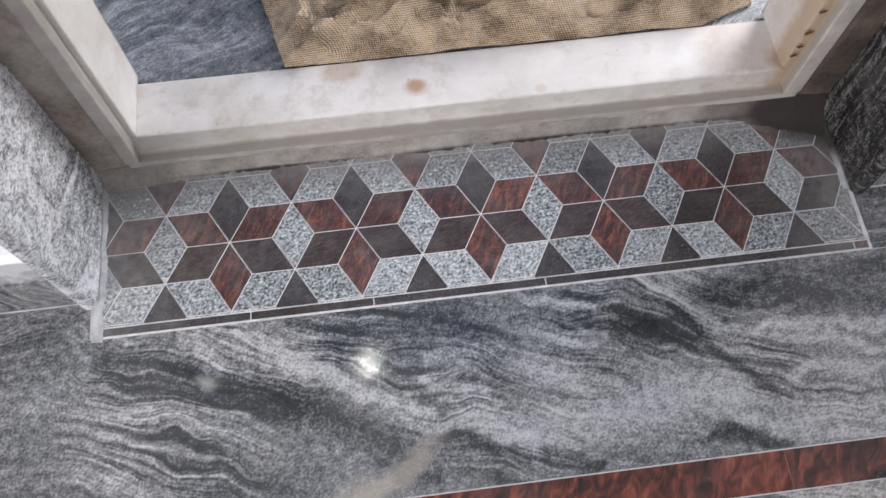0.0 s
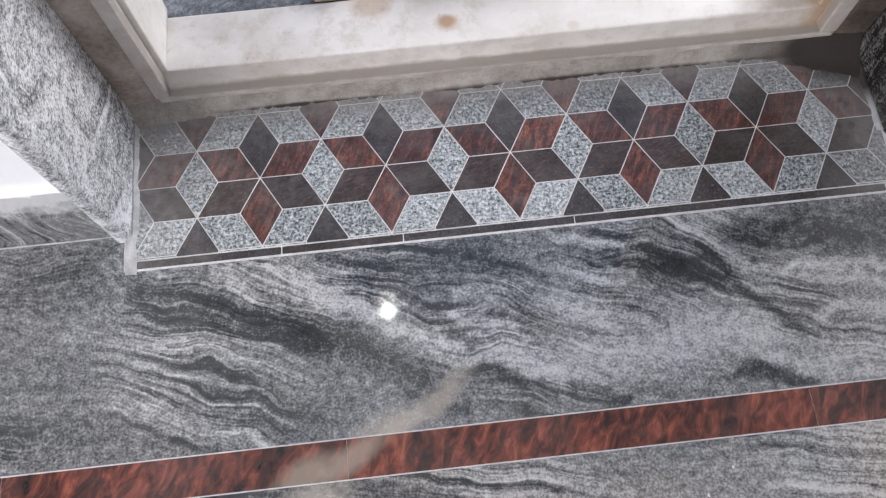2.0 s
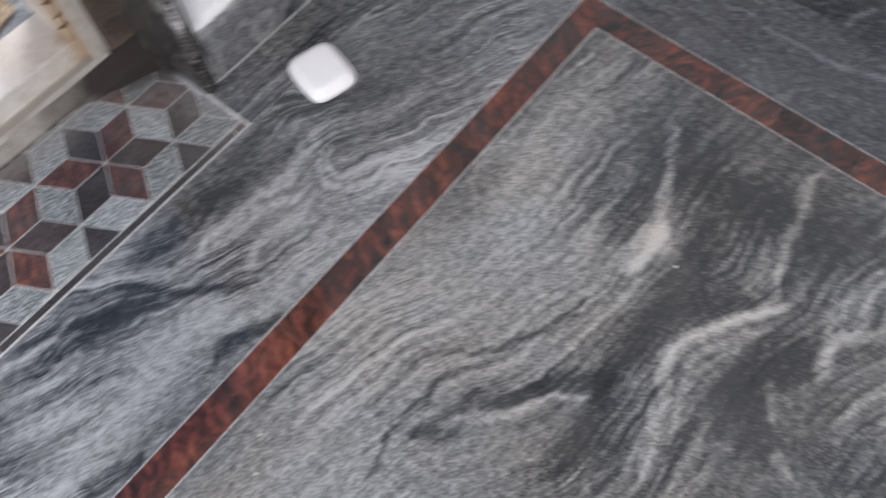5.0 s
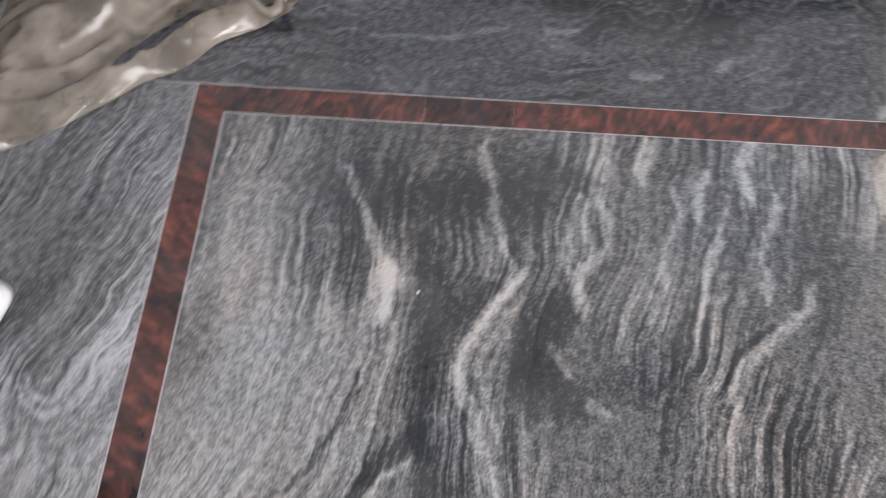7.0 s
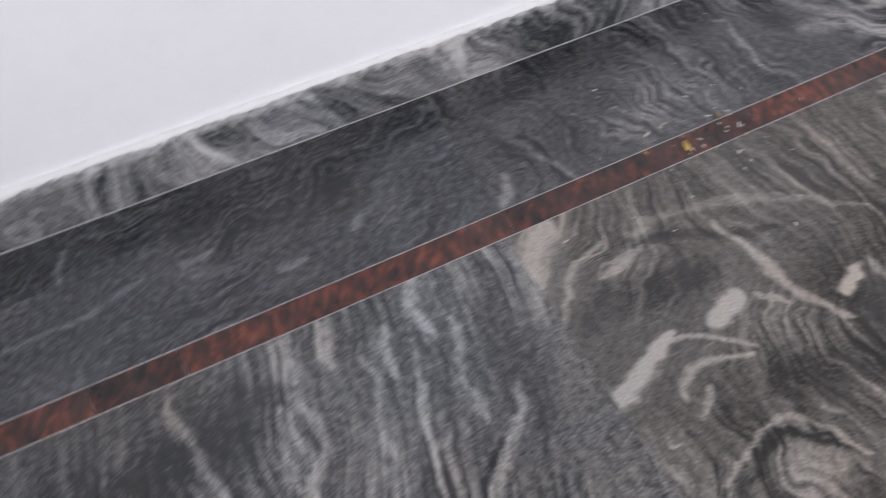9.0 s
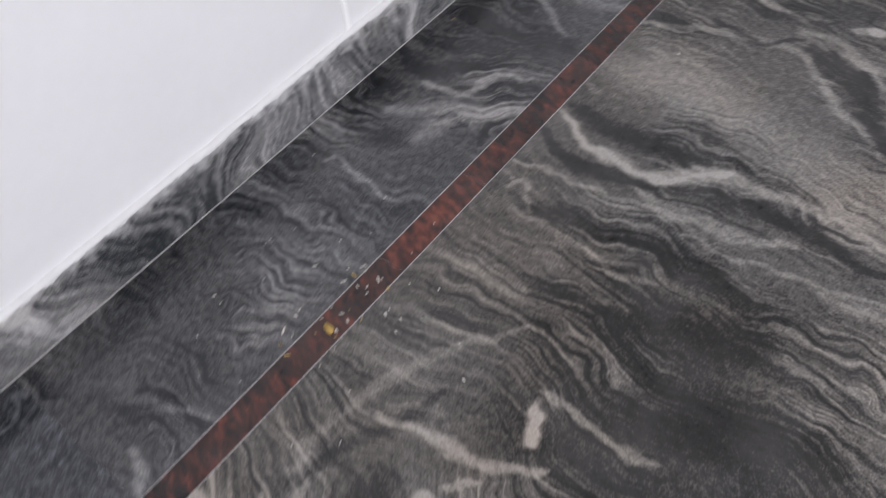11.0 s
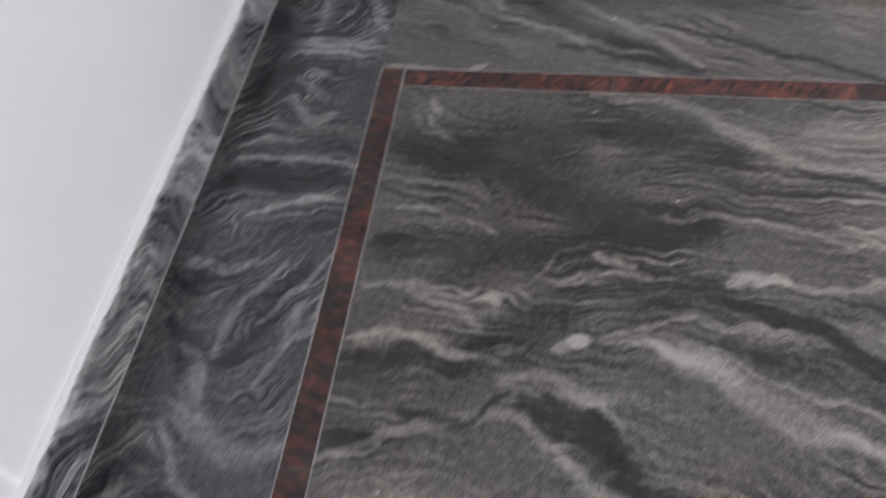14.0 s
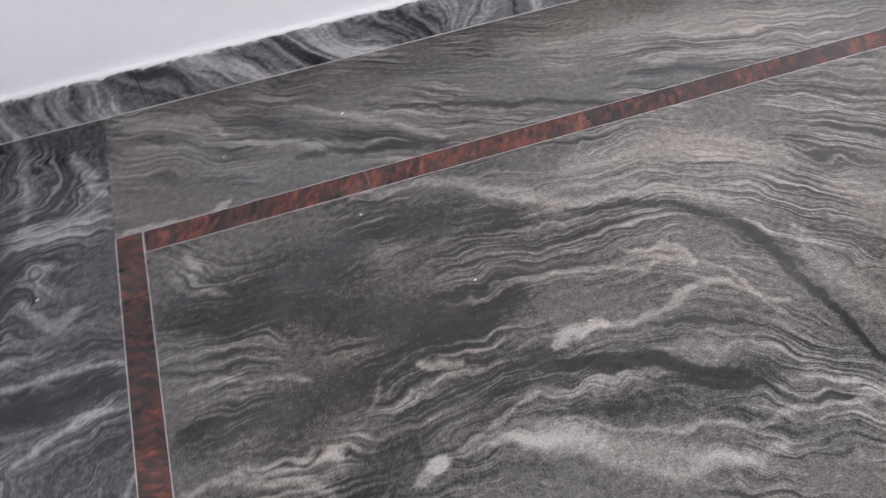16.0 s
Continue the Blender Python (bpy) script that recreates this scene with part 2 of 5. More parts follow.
def marble(name):
    T = Tree(name)
    p = T.pos()
    f = T.noise(T.vec("ADD", p, T.vec("SCALE", T.noise(p, 5.0, 3.0, colour=True), scale=0.3)), 6.0, 5.0, 0.6)
    col = T.ramp(f, (0.30, (0.51, 0.475, 0.43)), (0.52, (0.60, 0.57, 0.535)), (0.75, (0.68, 0.655, 0.625)))
    dirt = T.math("ADD", T.math("MULTIPLY", T.noise(p, 22.0, 6.0, 0.7), 0.75), T.math("MULTIPLY", T.noise(p, 3.0, 3.0), 0.3))
    col = T.mix(T.ramp(dirt, (0.54, 0.0), (0.72, 0.75)), col, (0.40, 0.34, 0.28))
    # brown stains; the one at x 1.112 also carries the right jamb's shade
    for x, y, r, k in ((0.384, 0.236, 0.020, 1.0), (0.385, 0.232, 0.028, 0.55), (0.245, 0.290, 0.045, 0.55), (0.62, 0.20, 0.015, 0.3), (1.112, 0.205, 0.055, 0.85), (1.02, 0.25, 0.10, 0.35)):
        m = T.ramp(T.math("ADD", blob(T, p, x, y, r, r * 0.8), T.math("MULTIPLY", T.noise(p, 60.0, 3.0), 0.35)), (0.5, 0.0), (0.9, k))
        col = T.mix(m, col, (0.36, 0.25, 0.16))
    # shade on the sill's risers, painted in along with grime
    shade_grime = T.math("ADD", blob(T, p, 0.47, 0.170, 1.3, 0.016), T.math("MULTIPLY", T.noise(p, 18.0, 5.0, 0.65), 0.6))
    col = T.mix(T.ramp(shade_grime, (0.62, 0.0), (1.30, 0.88)), col, (0.26, 0.23, 0.20))
    # dark broken lines along the step edges and the sill's back
    for y, w, k in ((0.187, 0.007, 0.8), (0.158, 0.006, 0.7), (0.300, 0.010, 0.35)):
        edge_lines = T.math("ADD", blob(T, p, 0.47, y, 1.4, w), T.math("MULTIPLY", T.math("ADD", T.noise(p, 35.0, 4.0, 0.7), T.noise(p, 5.0, 2.0)), 0.75))
        col = T.mix(T.ramp(edge_lines, (1.0, 0.0), (1.35, k)), col, (0.17, 0.14, 0.115))
    pits = T.ramp(T.noise(p, 120.0, 3.0, 0.7), (0.66, 0.0), (0.72, 0.7))
    col = T.mix(T.math("MULTIPLY", pits, T.ramp(T.noise(p, 9.0, 3.0), (0.45, 0.0), (0.6, 1.0))), col, (0.20, 0.165, 0.13))
    return T.done(col, 0.42, T.noise(p, 40.0, 5.0, 0.65), 0.002, 0.35)


def plain(name, colour, rough=0.5, vary=0.08, scale=9.0, depth=0.0015, **more):
    T = Tree(name)
    p = T.pos()
    f = T.math("ADD", T.math("MULTIPLY", T.noise(p, scale, 5.0, 0.65), 0.7), T.math("MULTIPLY", T.noise(p, scale * 12, 2.0), 0.3))
    lo, hi = (tuple(c * (1 - vary) for c in colour), tuple(min(1.0, c * (1 + vary)) for c in colour))
    return T.done(T.ramp(f, (0.35, lo), (0.65, hi)), rough, T.noise(p, scale * 5, 4.0, 0.6), depth, 0.3, **more)


def burlap_cloth(name):
    T = Tree(name)
    n = T.t.nodes.new("ShaderNodeUVMap")
    p = n.outputs[0]
    jit = T.vec("SCALE", T.vec("SUBTRACT", T.noise(p, 25.0, 3.0, colour=True), (0.5, 0.5, 0.5)), scale=0.0045)
    s = T.t.nodes.new("ShaderNodeSeparateXYZ")
    T.put(s.inputs[0], T.vec("ADD", T.vec("ADD", p, jit), T.vec("SCALE", T.noise(p, 7.0, 2.0, colour=True), scale=0.014)))
    k = 2 * math.pi / 0.0047
    a = T.math("ABSOLUTE", T.math("SINE", T.math("MULTIPLY", s.outputs[0], k / 2)))
    b = T.math("ABSOLUTE", T.math("SINE", T.math("MULTIPLY", s.outputs[1], k / 2)))
    weave = T.math("MAXIMUM", T.math("MULTIPLY", a, T.math("ADD", 0.6, T.math("MULTIPLY", T.noise(p, 300.0), 0.6))), b)
    hole = T.math("MULTIPLY", a, b)
    thread = T.math("ADD", T.math("MULTIPLY", T.math("MAXIMUM", a, b), T.ramp(T.noise(p, 12.0, 3.0), (0.35, 0.25), (0.65, 0.62))), T.math("MULTIPLY", T.noise(p, 150.0, 4.0, 0.75), 0.66))
    thread = T.math("ADD", thread, T.math("MULTIPLY", T.math("SUBTRACT", hole, 0.4), 0.22))
    col = T.ramp(thread, (0.46, (0.045, 0.032, 0.022)), (0.70, (0.32, 0.228, 0.145)), (1.0, (0.64, 0.50, 0.35)))
    stain = T.ramp(T.noise(p, 6.0, 4.0), (0.4, 0.0), (0.7, 0.35))
    col = T.mix(stain, col, (0.34, 0.27, 0.20))
    return T.done(col, 0.95, weave, 0.001, 0.6)


def polythene(name):
    T = Tree(name)
    p = T.pos()
    col = T.ramp(T.noise(p, 9.0, 5.0, 0.6), (0.35, (0.16, 0.135, 0.105)), (0.65, (0.33, 0.29, 0.235)))
    T.b.inputs["Specular IOR Level"].default_value = 0.7
    alpha = T.ramp(T.noise(p, 14.0, 3.0, 0.55, 0.8), (0.30, 0.55), (0.65, 0.92))
    return T.done(col, 0.16, T.noise(p, 22.0, 4.0, 0.55, 0.6), 0.006, 0.5, Alpha=alpha, IOR=1.45)


# veins of the stones: tone, half width in mm, and the points that each runs through
VEINS_DOOR_A = (
    (0.38, 16, (0.010, -0.170), (0.108, -0.246), (0.224, -0.311), (0.337, -0.370)),
    (-0.4, 47, (0.191, -0.214), (0.377, -0.205), (0.492, -0.267)),
    (-0.4, 26, (-0.231, -0.209), (-0.121, -0.258), (-0.013, -0.282)),
    (0.3, 16, (-0.081, -0.186), (-0.027, -0.239)),
    (-0.35, 33, (-0.013, -0.287), (0.143, -0.341), (0.263, -0.415), (0.333, -0.480)),
    (0.4, 9, (0.319, -0.313), (0.441, -0.338)),
    (0.38, 26, (0.347, -0.286), (0.452, -0.259), (0.527, -0.303), (0.607, -0.364)),
    (0.35, 40, (0.433, -0.392), (0.584, -0.431), (0.773, -0.390), (0.902, -0.441)),
    (-0.45, 14, (0.812, -0.475), (0.883, -0.473), (0.946, -0.495)),
    (-0.38, 17, (0.351, -0.418), (0.465, -0.440), (0.610, -0.500)),
    (0.35, 6, (0.511, -0.211), (0.600, -0.238), (0.673, -0.266)),
)
VEINS_DOOR_B = (
    (-0.32, 15, (0.611, -0.180), (0.757, -0.242), (0.828, -0.293)),
    (0.38, 16, (0.753, -0.163), (0.838, -0.252), (1.003, -0.305), (1.158, -0.347)),
    (-0.35, 30, (0.875, -0.190), (1.031, -0.209), (1.209, -0.197)),
    (-0.42, 12, (0.792, -0.224), (0.863, -0.319), (0.919, -0.378), (0.973, -0.405)),
    (0.3, 16, (0.981, -0.377), (1.148, -0.375)),
    (0.14, 59, (-0.345, -0.271), (-0.111, -0.320), (0.138, -0.409)),
    (-0.2, 41, (-0.470, -0.174), (-0.372, -0.165), (-0.291, -0.196)),
    (-0.32, 25, (0.840, -0.212), (1.007, -0.233), (1.232, -0.263)),
    (0.35, 11, (0.960, -0.281), (1.153, -0.299), (1.259, -0.306)),
    (0.35, 8, (1.244, -0.332), (1.202, -0.393), (1.283, -0.459), (1.373, -0.486)),
    (0.3, 7, (1.270, -0.329), (1.236, -0.380), (1.320, -0.436), (1.391, -0.456)),
)
VEINS_DOOR_C = (
    (0.3, 30, (0.933, -0.461), (1.058, -0.484), (1.190, -0.497)),
    (-0.3, 9, (0.500, -0.214), (0.655, -0.246), (0.808, -0.260)),
    (-0.3, 35, (1.229, -0.127), (1.333, -0.261), (1.454, -0.332)),
)
VEINS_SIDE_A = (
    (0.5, 12, (2.183, -3.055), (2.068, -3.073), (2.044, -3.169), (1.959, -3.228)),
    (0.55, 26, (2.173, -2.928), (2.075, -3.003), (1.972, -3.065), (1.911, -3.124)),
    (0.4, 22, (2.070, -2.884), (2.030, -2.976)),
    (0.45, 32, (2.164, -3.737), (2.113, -3.618), (2.007, -3.571), (1.893, -3.598)),
    (0.35, 11, (2.187, -3.638), (2.112, -3.504), (1.971, -3.416)),
    (0.3, 15, (2.125, -3.778), (2.089, -3.919), (2.013, -4.053)),
    (0.3, 12, (2.004, -3.727), (1.975, -3.817), (1.950, -3.931)),
    (-0.4, 62, (2.267, -3.370), (2.112, -3.325), (1.954, -3.373)),
    (-0.35, 30, (2.292, -3.098), (2.177, -3.099), (2.038, -3.252)),
    (0.45, 7, (2.194, -2.705), (2.161, -2.742), (2.070, -2.712), (2.003, -2.700)),
    (-0.3, 41, (2.240, -2.830), (2.115, -2.844)),
)
VEINS_SIDE_B = (
    (0.35, 19, (2.249, -3.412), (2.222, -3.478)),
    (-0.3, 25, (2.246, -3.857), (2.199, -3.824), (2.152, -3.668)),
    (0.55, 10, (2.236, -4.371), (2.064, -4.386), (1.910, -4.362)),
    (-0.6, 38, (2.229, -4.307), (2.052, -4.315), (1.902, -4.301)),
    (0.55, 11, (2.154, -4.186), (2.053, -4.236), (1.910, -4.249)),
    (0.55, 24, (2.143, -4.897), (2.087, -4.830), (1.931, -4.871)),
    (0.4, 24, (2.152, -5.251), (2.125, -5.078), (2.138, -4.922)),
    (0.4, 21, (2.138, -4.637), (2.071, -4.534), (2.009, -4.552)),
    (0.45, 19, (1.994, -5.125), (1.958, -4.988), (1.917, -4.929)),
    (-0.4, 55, (2.277, -4.981), (2.210, -4.780), (2.225, -4.561)),
    (0.35, 14, (2.243, -4.413), (2.150, -4.454), (2.069, -4.454)),
    (0.35, 9, (2.041, -3.883), (1.969, -3.971), (1.909, -4.088)),
)
VEINS_SIDE_C = (
    (0.35, 9, (1.967, -3.808), (1.918, -3.885), (1.903, -3.970)),
    (0.3, 10, (2.179, -4.000), (2.098, -4.043), (2.041, -4.091)),
    (-0.35, 26, (2.088, -3.762), (2.020, -3.903), (1.968, -4.044)),
    (0.3, 20, (2.250, -4.034), (2.200, -4.033)),
    (0.35, 14, (2.196, -3.810), (2.142, -3.738), (2.116, -3.679)),
    (0.45, 12, (1.912, -1.913), (2.000, -1.954)),
    (0.4, 12, (1.989, -1.406), (1.997, -1.470)),
    (0.45, 11, (2.006, -1.591), (2.040, -1.620)),
    (0.35, 11, (2.105, -1.223), (2.104, -1.289)),
    (0.35, 7, (2.167, -0.985), (2.247, -1.008)),
    (0.22, 38, (2.249, -0.717), (2.157, -0.828)),
    (0.3, 7, (2.025, -2.035), (1.916, -2.101)),
    (0.28, 9, (2.059, -0.840), (2.061, -0.982), (2.086, -1.145)),
    (-0.2, 57, (2.170, -1.232), (2.146, -1.606)),
)
VEINS_FIELD_NEAR_A = (
    (0.3, 105, (0.782, -0.526), (1.012, -0.581), (1.262, -0.641)),
    (0.25, 71, (1.301, -0.691), (1.486, -0.687), (1.679, -0.674)),
    (-0.4, 6, (1.061, -0.777), (1.164, -0.848), (1.304, -0.920)),
    (-0.55, 25, (0.928, -0.824), (1.071, -0.894), (1.221, -1.025)),
    (-0.4, 7, (0.819, -0.813), (0.959, -0.786), (1.057, -0.805)),
    (0.4, 7, (0.973, -0.837), (1.064, -0.924), (1.181, -1.011)),
    (0.45, 20, (1.411, -0.921), (1.466, -0.934), (1.540, -0.943)),
    (-0.4, 30, (1.178, -1.019), (1.299, -1.008), (1.485, -1.032), (1.587, -1.012)),
    (0.38, 13, (1.116, -1.167), (1.290, -1.095), (1.448, -1.135), (1.535, -1.200)),
    (0.3, 7, (1.204, -1.144), (1.341, -1.126), (1.470, -1.180)),
    (-0.4, 66, (1.673, -1.004), (1.697, -1.169), (1.731, -1.286)),
)
VEINS_FIELD_NEAR_B = (
    (-0.35, 44, (1.275, -1.291), (1.355, -1.223), (1.478, -1.231)),
    (0.3, 13, (1.581, -1.152), (1.675, -1.123), (1.800, -1.103)),
    (0.32, 19, (1.448, -1.291), (1.578, -1.288), (1.695, -1.295)),
    (0.3, 9, (1.294, -1.301), (1.260, -1.345)),
    (-0.3, 47, (1.670, -0.815), (1.676, -0.927), (1.631, -1.028)),
    (0.25, 94, (1.386, -0.663), (1.570, -0.661), (1.752, -0.682)),
    (0.45, 16, (1.407, -0.936), (1.504, -0.946), (1.584, -0.904), (1.728, -0.842)),
    (-0.25, 23, (1.419, -0.981), (1.543, -1.006), (1.681, -0.991)),
    (-0.4, 34, (1.269, -1.041), (1.393, -1.049), (1.490, -1.126)),
    (0.42, 12, (1.266, -1.081), (1.389, -1.098), (1.503, -1.168), (1.587, -1.155)),
    (0.3, 6, (1.270, -1.136), (1.404, -1.159), (1.484, -1.202)),
)
VEINS_FIELD_NEAR_C = (
    (0.35, 13, (1.461, -1.292), (1.519, -1.305), (1.595, -1.353), (1.704, -1.330)),
    (0.3, 8, (1.557, -1.247), (1.639, -1.235), (1.709, -1.267)),
    (0.35, 8, (1.509, -1.443), (1.621, -1.472), (1.718, -1.478)),
    (0.38, 10, (1.494, -1.629), (1.608, -1.648), (1.729, -1.674)),
    (0.42, 15, (1.647, -1.523), (1.715, -1.520), (1.777, -1.542)),
    (0.55, 15, (1.701, -1.622), (1.759, -1.612), (1.838, -1.648)),
    (0.45, 11, (1.733, -1.413), (1.785, -1.433), (1.831, -1.429)),
    (0.4, 12, (1.231, -1.542), (1.359, -1.587), (1.447, -1.671), (1.532, -1.726)),
    (-0.45, 7, (1.238, -1.512), (1.371, -1.569), (1.449, -1.650)),
    (-0.3, 40, (1.264, -1.212), (1.379, -1.216), (1.458, -1.266)),
    (-0.25, 52, (1.287, -1.391), (1.425, -1.415)),
)
VEINS_FIELD_NEAR_D = (
    (-0.25, 42, (1.442, -1.734), (1.623, -1.763), (1.797, -1.808)),
    (0.3, 10, (1.563, -1.168), (1.682, -1.131), (1.820, -1.117)),
    (0.35, 10, (1.392, -1.247), (1.329, -1.284)),
    (0.3, 9, (1.460, -1.505), (1.568, -1.549), (1.686, -1.573)),
)
VEINS_FIELD_FAR_A = (
    (0.95, 23, (1.397, -1.854), (1.435, -1.938), (1.481, -2.054)),
    (0.7, 34, (1.678, -1.838), (1.776, -1.906), (1.831, -1.977)),
    (0.55, 8, (1.616, -1.884), (1.698, -1.963), (1.738, -2.049)),
    (0.5, 10, (1.658, -2.004), (1.678, -2.063), (1.696, -2.123)),
    (0.9, 19, (1.475, -2.142), (1.491, -2.229)),
    (0.65, 14, (1.671, -2.308), (1.563, -2.317), (1.430, -2.356), (1.354, -2.392)),
    (0.6, 9, (1.480, -2.264), (1.430, -2.314)),
    (0.65, 12, (1.408, -2.427), (1.427, -2.493)),
    (0.6, 8, (1.457, -2.048), (1.449, -2.125), (1.395, -2.184)),
    (0.6, 10, (1.359, -1.996), (1.401, -2.050), (1.381, -2.169)),
    (0.5, 9, (1.312, -1.987), (1.348, -2.050)),
    (0.5, 8, (1.188, -1.962), (1.236, -2.071), (1.221, -2.172), (1.110, -2.227)),
)
VEINS_FIELD_FAR_B = (
    (0.5, 57, (1.153, -2.074), (1.119, -2.162)),
    (-0.45, 57, (1.319, -2.188), (1.238, -2.371)),
    (-0.3, 45, (1.584, -1.918), (1.603, -2.027), (1.567, -2.216)),
    (-0.4, 10, (1.177, -2.004), (1.212, -2.111), (1.147, -2.201)),
    (0.55, 11, (1.443, -2.533), (1.297, -2.520), (1.190, -2.540)),
    (0.55, 10, (1.405, -2.431), (1.434, -2.511)),
    (0.25, 12, (1.686, -2.045), (1.735, -2.223), (1.657, -2.466), (1.548, -2.626)),
    (-0.25, 17, (1.713, -2.091), (1.662, -2.239), (1.595, -2.410)),
    (0.4, 19, (1.818, -3.166), (1.622, -3.099), (1.485, -3.151), (1.407, -3.226)),
    (0.3, 114, (1.721, -3.441), (1.548, -3.427)),
    (-0.4, 75, (1.559, -2.706), (1.340, -2.774), (1.151, -2.864)),
    (-0.35, 64, (1.290, -2.627), (1.038, -2.702)),
    (0.25, 12, (1.557, -2.757), (1.406, -2.781)),
)
VEINS_FIELD_FAR_C = (
    (0.25, 10, (1.743, -2.865), (1.542, -2.850), (1.389, -2.871)),
    (0.32, 101, (1.843, -3.389), (1.503, -3.424), (1.142, -3.345), (0.965, -3.321)),
    (0.32, 18, (1.811, -3.588), (1.627, -3.671), (1.447, -3.697), (1.286, -3.566), (1.125, -3.491)),
    (-0.45, 12, (1.701, -3.691), (1.550, -3.687), (1.477, -3.752)),
    (-0.55, 32, (1.441, -3.735), (1.318, -3.689), (1.191, -3.562), (1.048, -3.496)),
    (0.35, 29, (1.207, -3.899), (1.080, -3.878), (0.994, -3.814)),
    (-0.35, 58, (1.604, -3.803), (1.349, -3.979), (1.007, -4.038)),
    (0.5, 14, (1.379, -3.873), (1.305, -3.902)),
    (0.32, 15, (1.834, -3.854), (1.678, -3.873), (1.497, -3.818)),
    (-0.35, 26, (1.837, -3.812), (1.746, -3.803), (1.666, -3.856)),
    (0.32, 12, (1.818, -4.009), (1.666, -4.003), (1.508, -3.975)),
)
VEINS_FIELD_FAR_D = (
    (-0.35, 62, (1.818, -4.124), (1.441, -4.113), (1.019, -4.250)),
    (-0.55, 32, (1.819, -3.207), (1.627, -3.196), (1.472, -3.241)),
    (0.45, 19, (1.845, -3.173), (1.677, -3.119), (1.548, -3.126), (1.431, -3.213), (1.237, -3.249), (0.968, -3.246)),
    (-0.55, 21, (1.828, -3.093), (1.703, -3.052), (1.616, -3.076), (1.531, -3.106)),
    (0.4, 20, (1.556, -3.070), (1.420, -3.063), (1.209, -3.131)),
    (-0.4, 18, (1.410, -3.169), (1.228, -3.186), (1.022, -3.170)),
    (0.4, 8, (1.837, -2.970), (1.745, -3.000), (1.619, -3.012)),
    (0.35, 8, (1.796, -2.897), (1.776, -2.937), (1.707, -2.878)),
    (-0.4, 48, (1.706, -2.890), (1.499, -2.946), (1.293, -2.963)),
    (0.3, 7, (1.409, -3.016), (1.207, -3.052), (0.960, -3.116)),
    (0.25, 14, (1.108, -3.056), (0.958, -3.084)),
)
VEINS_FIELD_FAR_E = (
    (-0.38, 90, (1.801, -4.456), (1.532, -4.459), (1.231, -4.523), (0.948, -4.473)),
    (-0.3, 71, (1.570, -4.402), (1.308, -4.260), (1.150, -4.242)),
    (0.4, 23, (1.338, -4.681), (1.046, -4.625), (0.807, -4.444), (0.583, -4.422), (0.420, -4.290)),
    (0.28, 69, (0.756, -4.558), (0.437, -4.540), (0.207, -4.370)),
    (-0.4, 17, (0.815, -4.426), (0.675, -4.395), (0.465, -4.267), (0.406, -4.073), (0.371, -3.787)),
    (0.3, 37, (0.334, -4.180), (0.316, -3.990), (0.278, -3.908)),
    (0.28, 57, (0.157, -4.252), (0.071, -4.176)),
    (0.6, 18, (0.996, -4.066), (0.949, -4.095), (0.868, -4.078)),
    (-0.55, 14, (1.042, -4.021), (0.883, -3.980), (0.666, -3.866)),
    (0.4, 10, (0.931, -4.076), (0.772, -4.064), (0.608, -4.102), (0.459, -3.994)),
)
VEINS_FIELD_FAR_F = (
    (0.42, 11, (0.743, -4.260), (0.618, -4.215), (0.603, -4.157)),
    (0.3, 9, (0.833, -4.225), (0.661, -4.191), (0.544, -4.113), (0.486, -3.954)),
    (0.55, 12, (1.304, -4.120), (1.201, -4.092)),
    (0.45, 11, (1.554, -3.989), (1.494, -3.982)),
    (0.55, 16, (1.338, -3.884), (1.303, -3.893)),
    (0.4, 8, (1.738, -3.992), (1.607, -3.959), (1.527, -3.906)),
    (0.38, 8, (1.775, -4.239), (1.642, -4.219), (1.522, -4.175)),
    (0.45, 14, (1.756, -4.621), (1.723, -4.577)),
    (0.4, 11, (1.743, -4.500), (1.662, -4.482)),
    (0.48, 22, (1.193, -3.914), (1.076, -3.842), (0.892, -3.721), (0.657, -3.698)),
    (0.32, 8, (1.051, -3.897), (0.849, -3.798), (0.622, -3.751), (0.413, -3.731)),
    (-0.3, 37, (0.953, -3.890), (0.752, -3.855), (0.552, -3.855)),
)
VEINS_FIELD_FAR_G = (
    (0.3, 8, (1.428, -4.060), (1.368, -4.132), (1.255, -4.151)),
    (0.3, 7, (1.272, -3.898), (1.181, -3.945), (1.069, -3.973)),
    (0.38, 11, (1.830, -3.858), (1.737, -3.886), (1.603, -3.843), (1.440, -3.856)),
    (-0.35, 24, (1.790, -3.819), (1.718, -3.806), (1.643, -3.820)),
    (0.55, 16, (1.347, -3.891), (1.316, -3.880)),
    (-0.45, 20, (1.387, -3.757), (1.312, -3.719), (1.246, -3.674)),
    (0.32, 15, (1.487, -3.779), (1.384, -3.805), (1.227, -3.696)),
    (0.4, 22, (1.169, -3.902), (1.040, -3.849), (0.892, -3.765), (0.737, -3.685)),
    (-0.5, 11, (1.021, -4.023), (0.841, -3.978), (0.680, -3.873)),
)
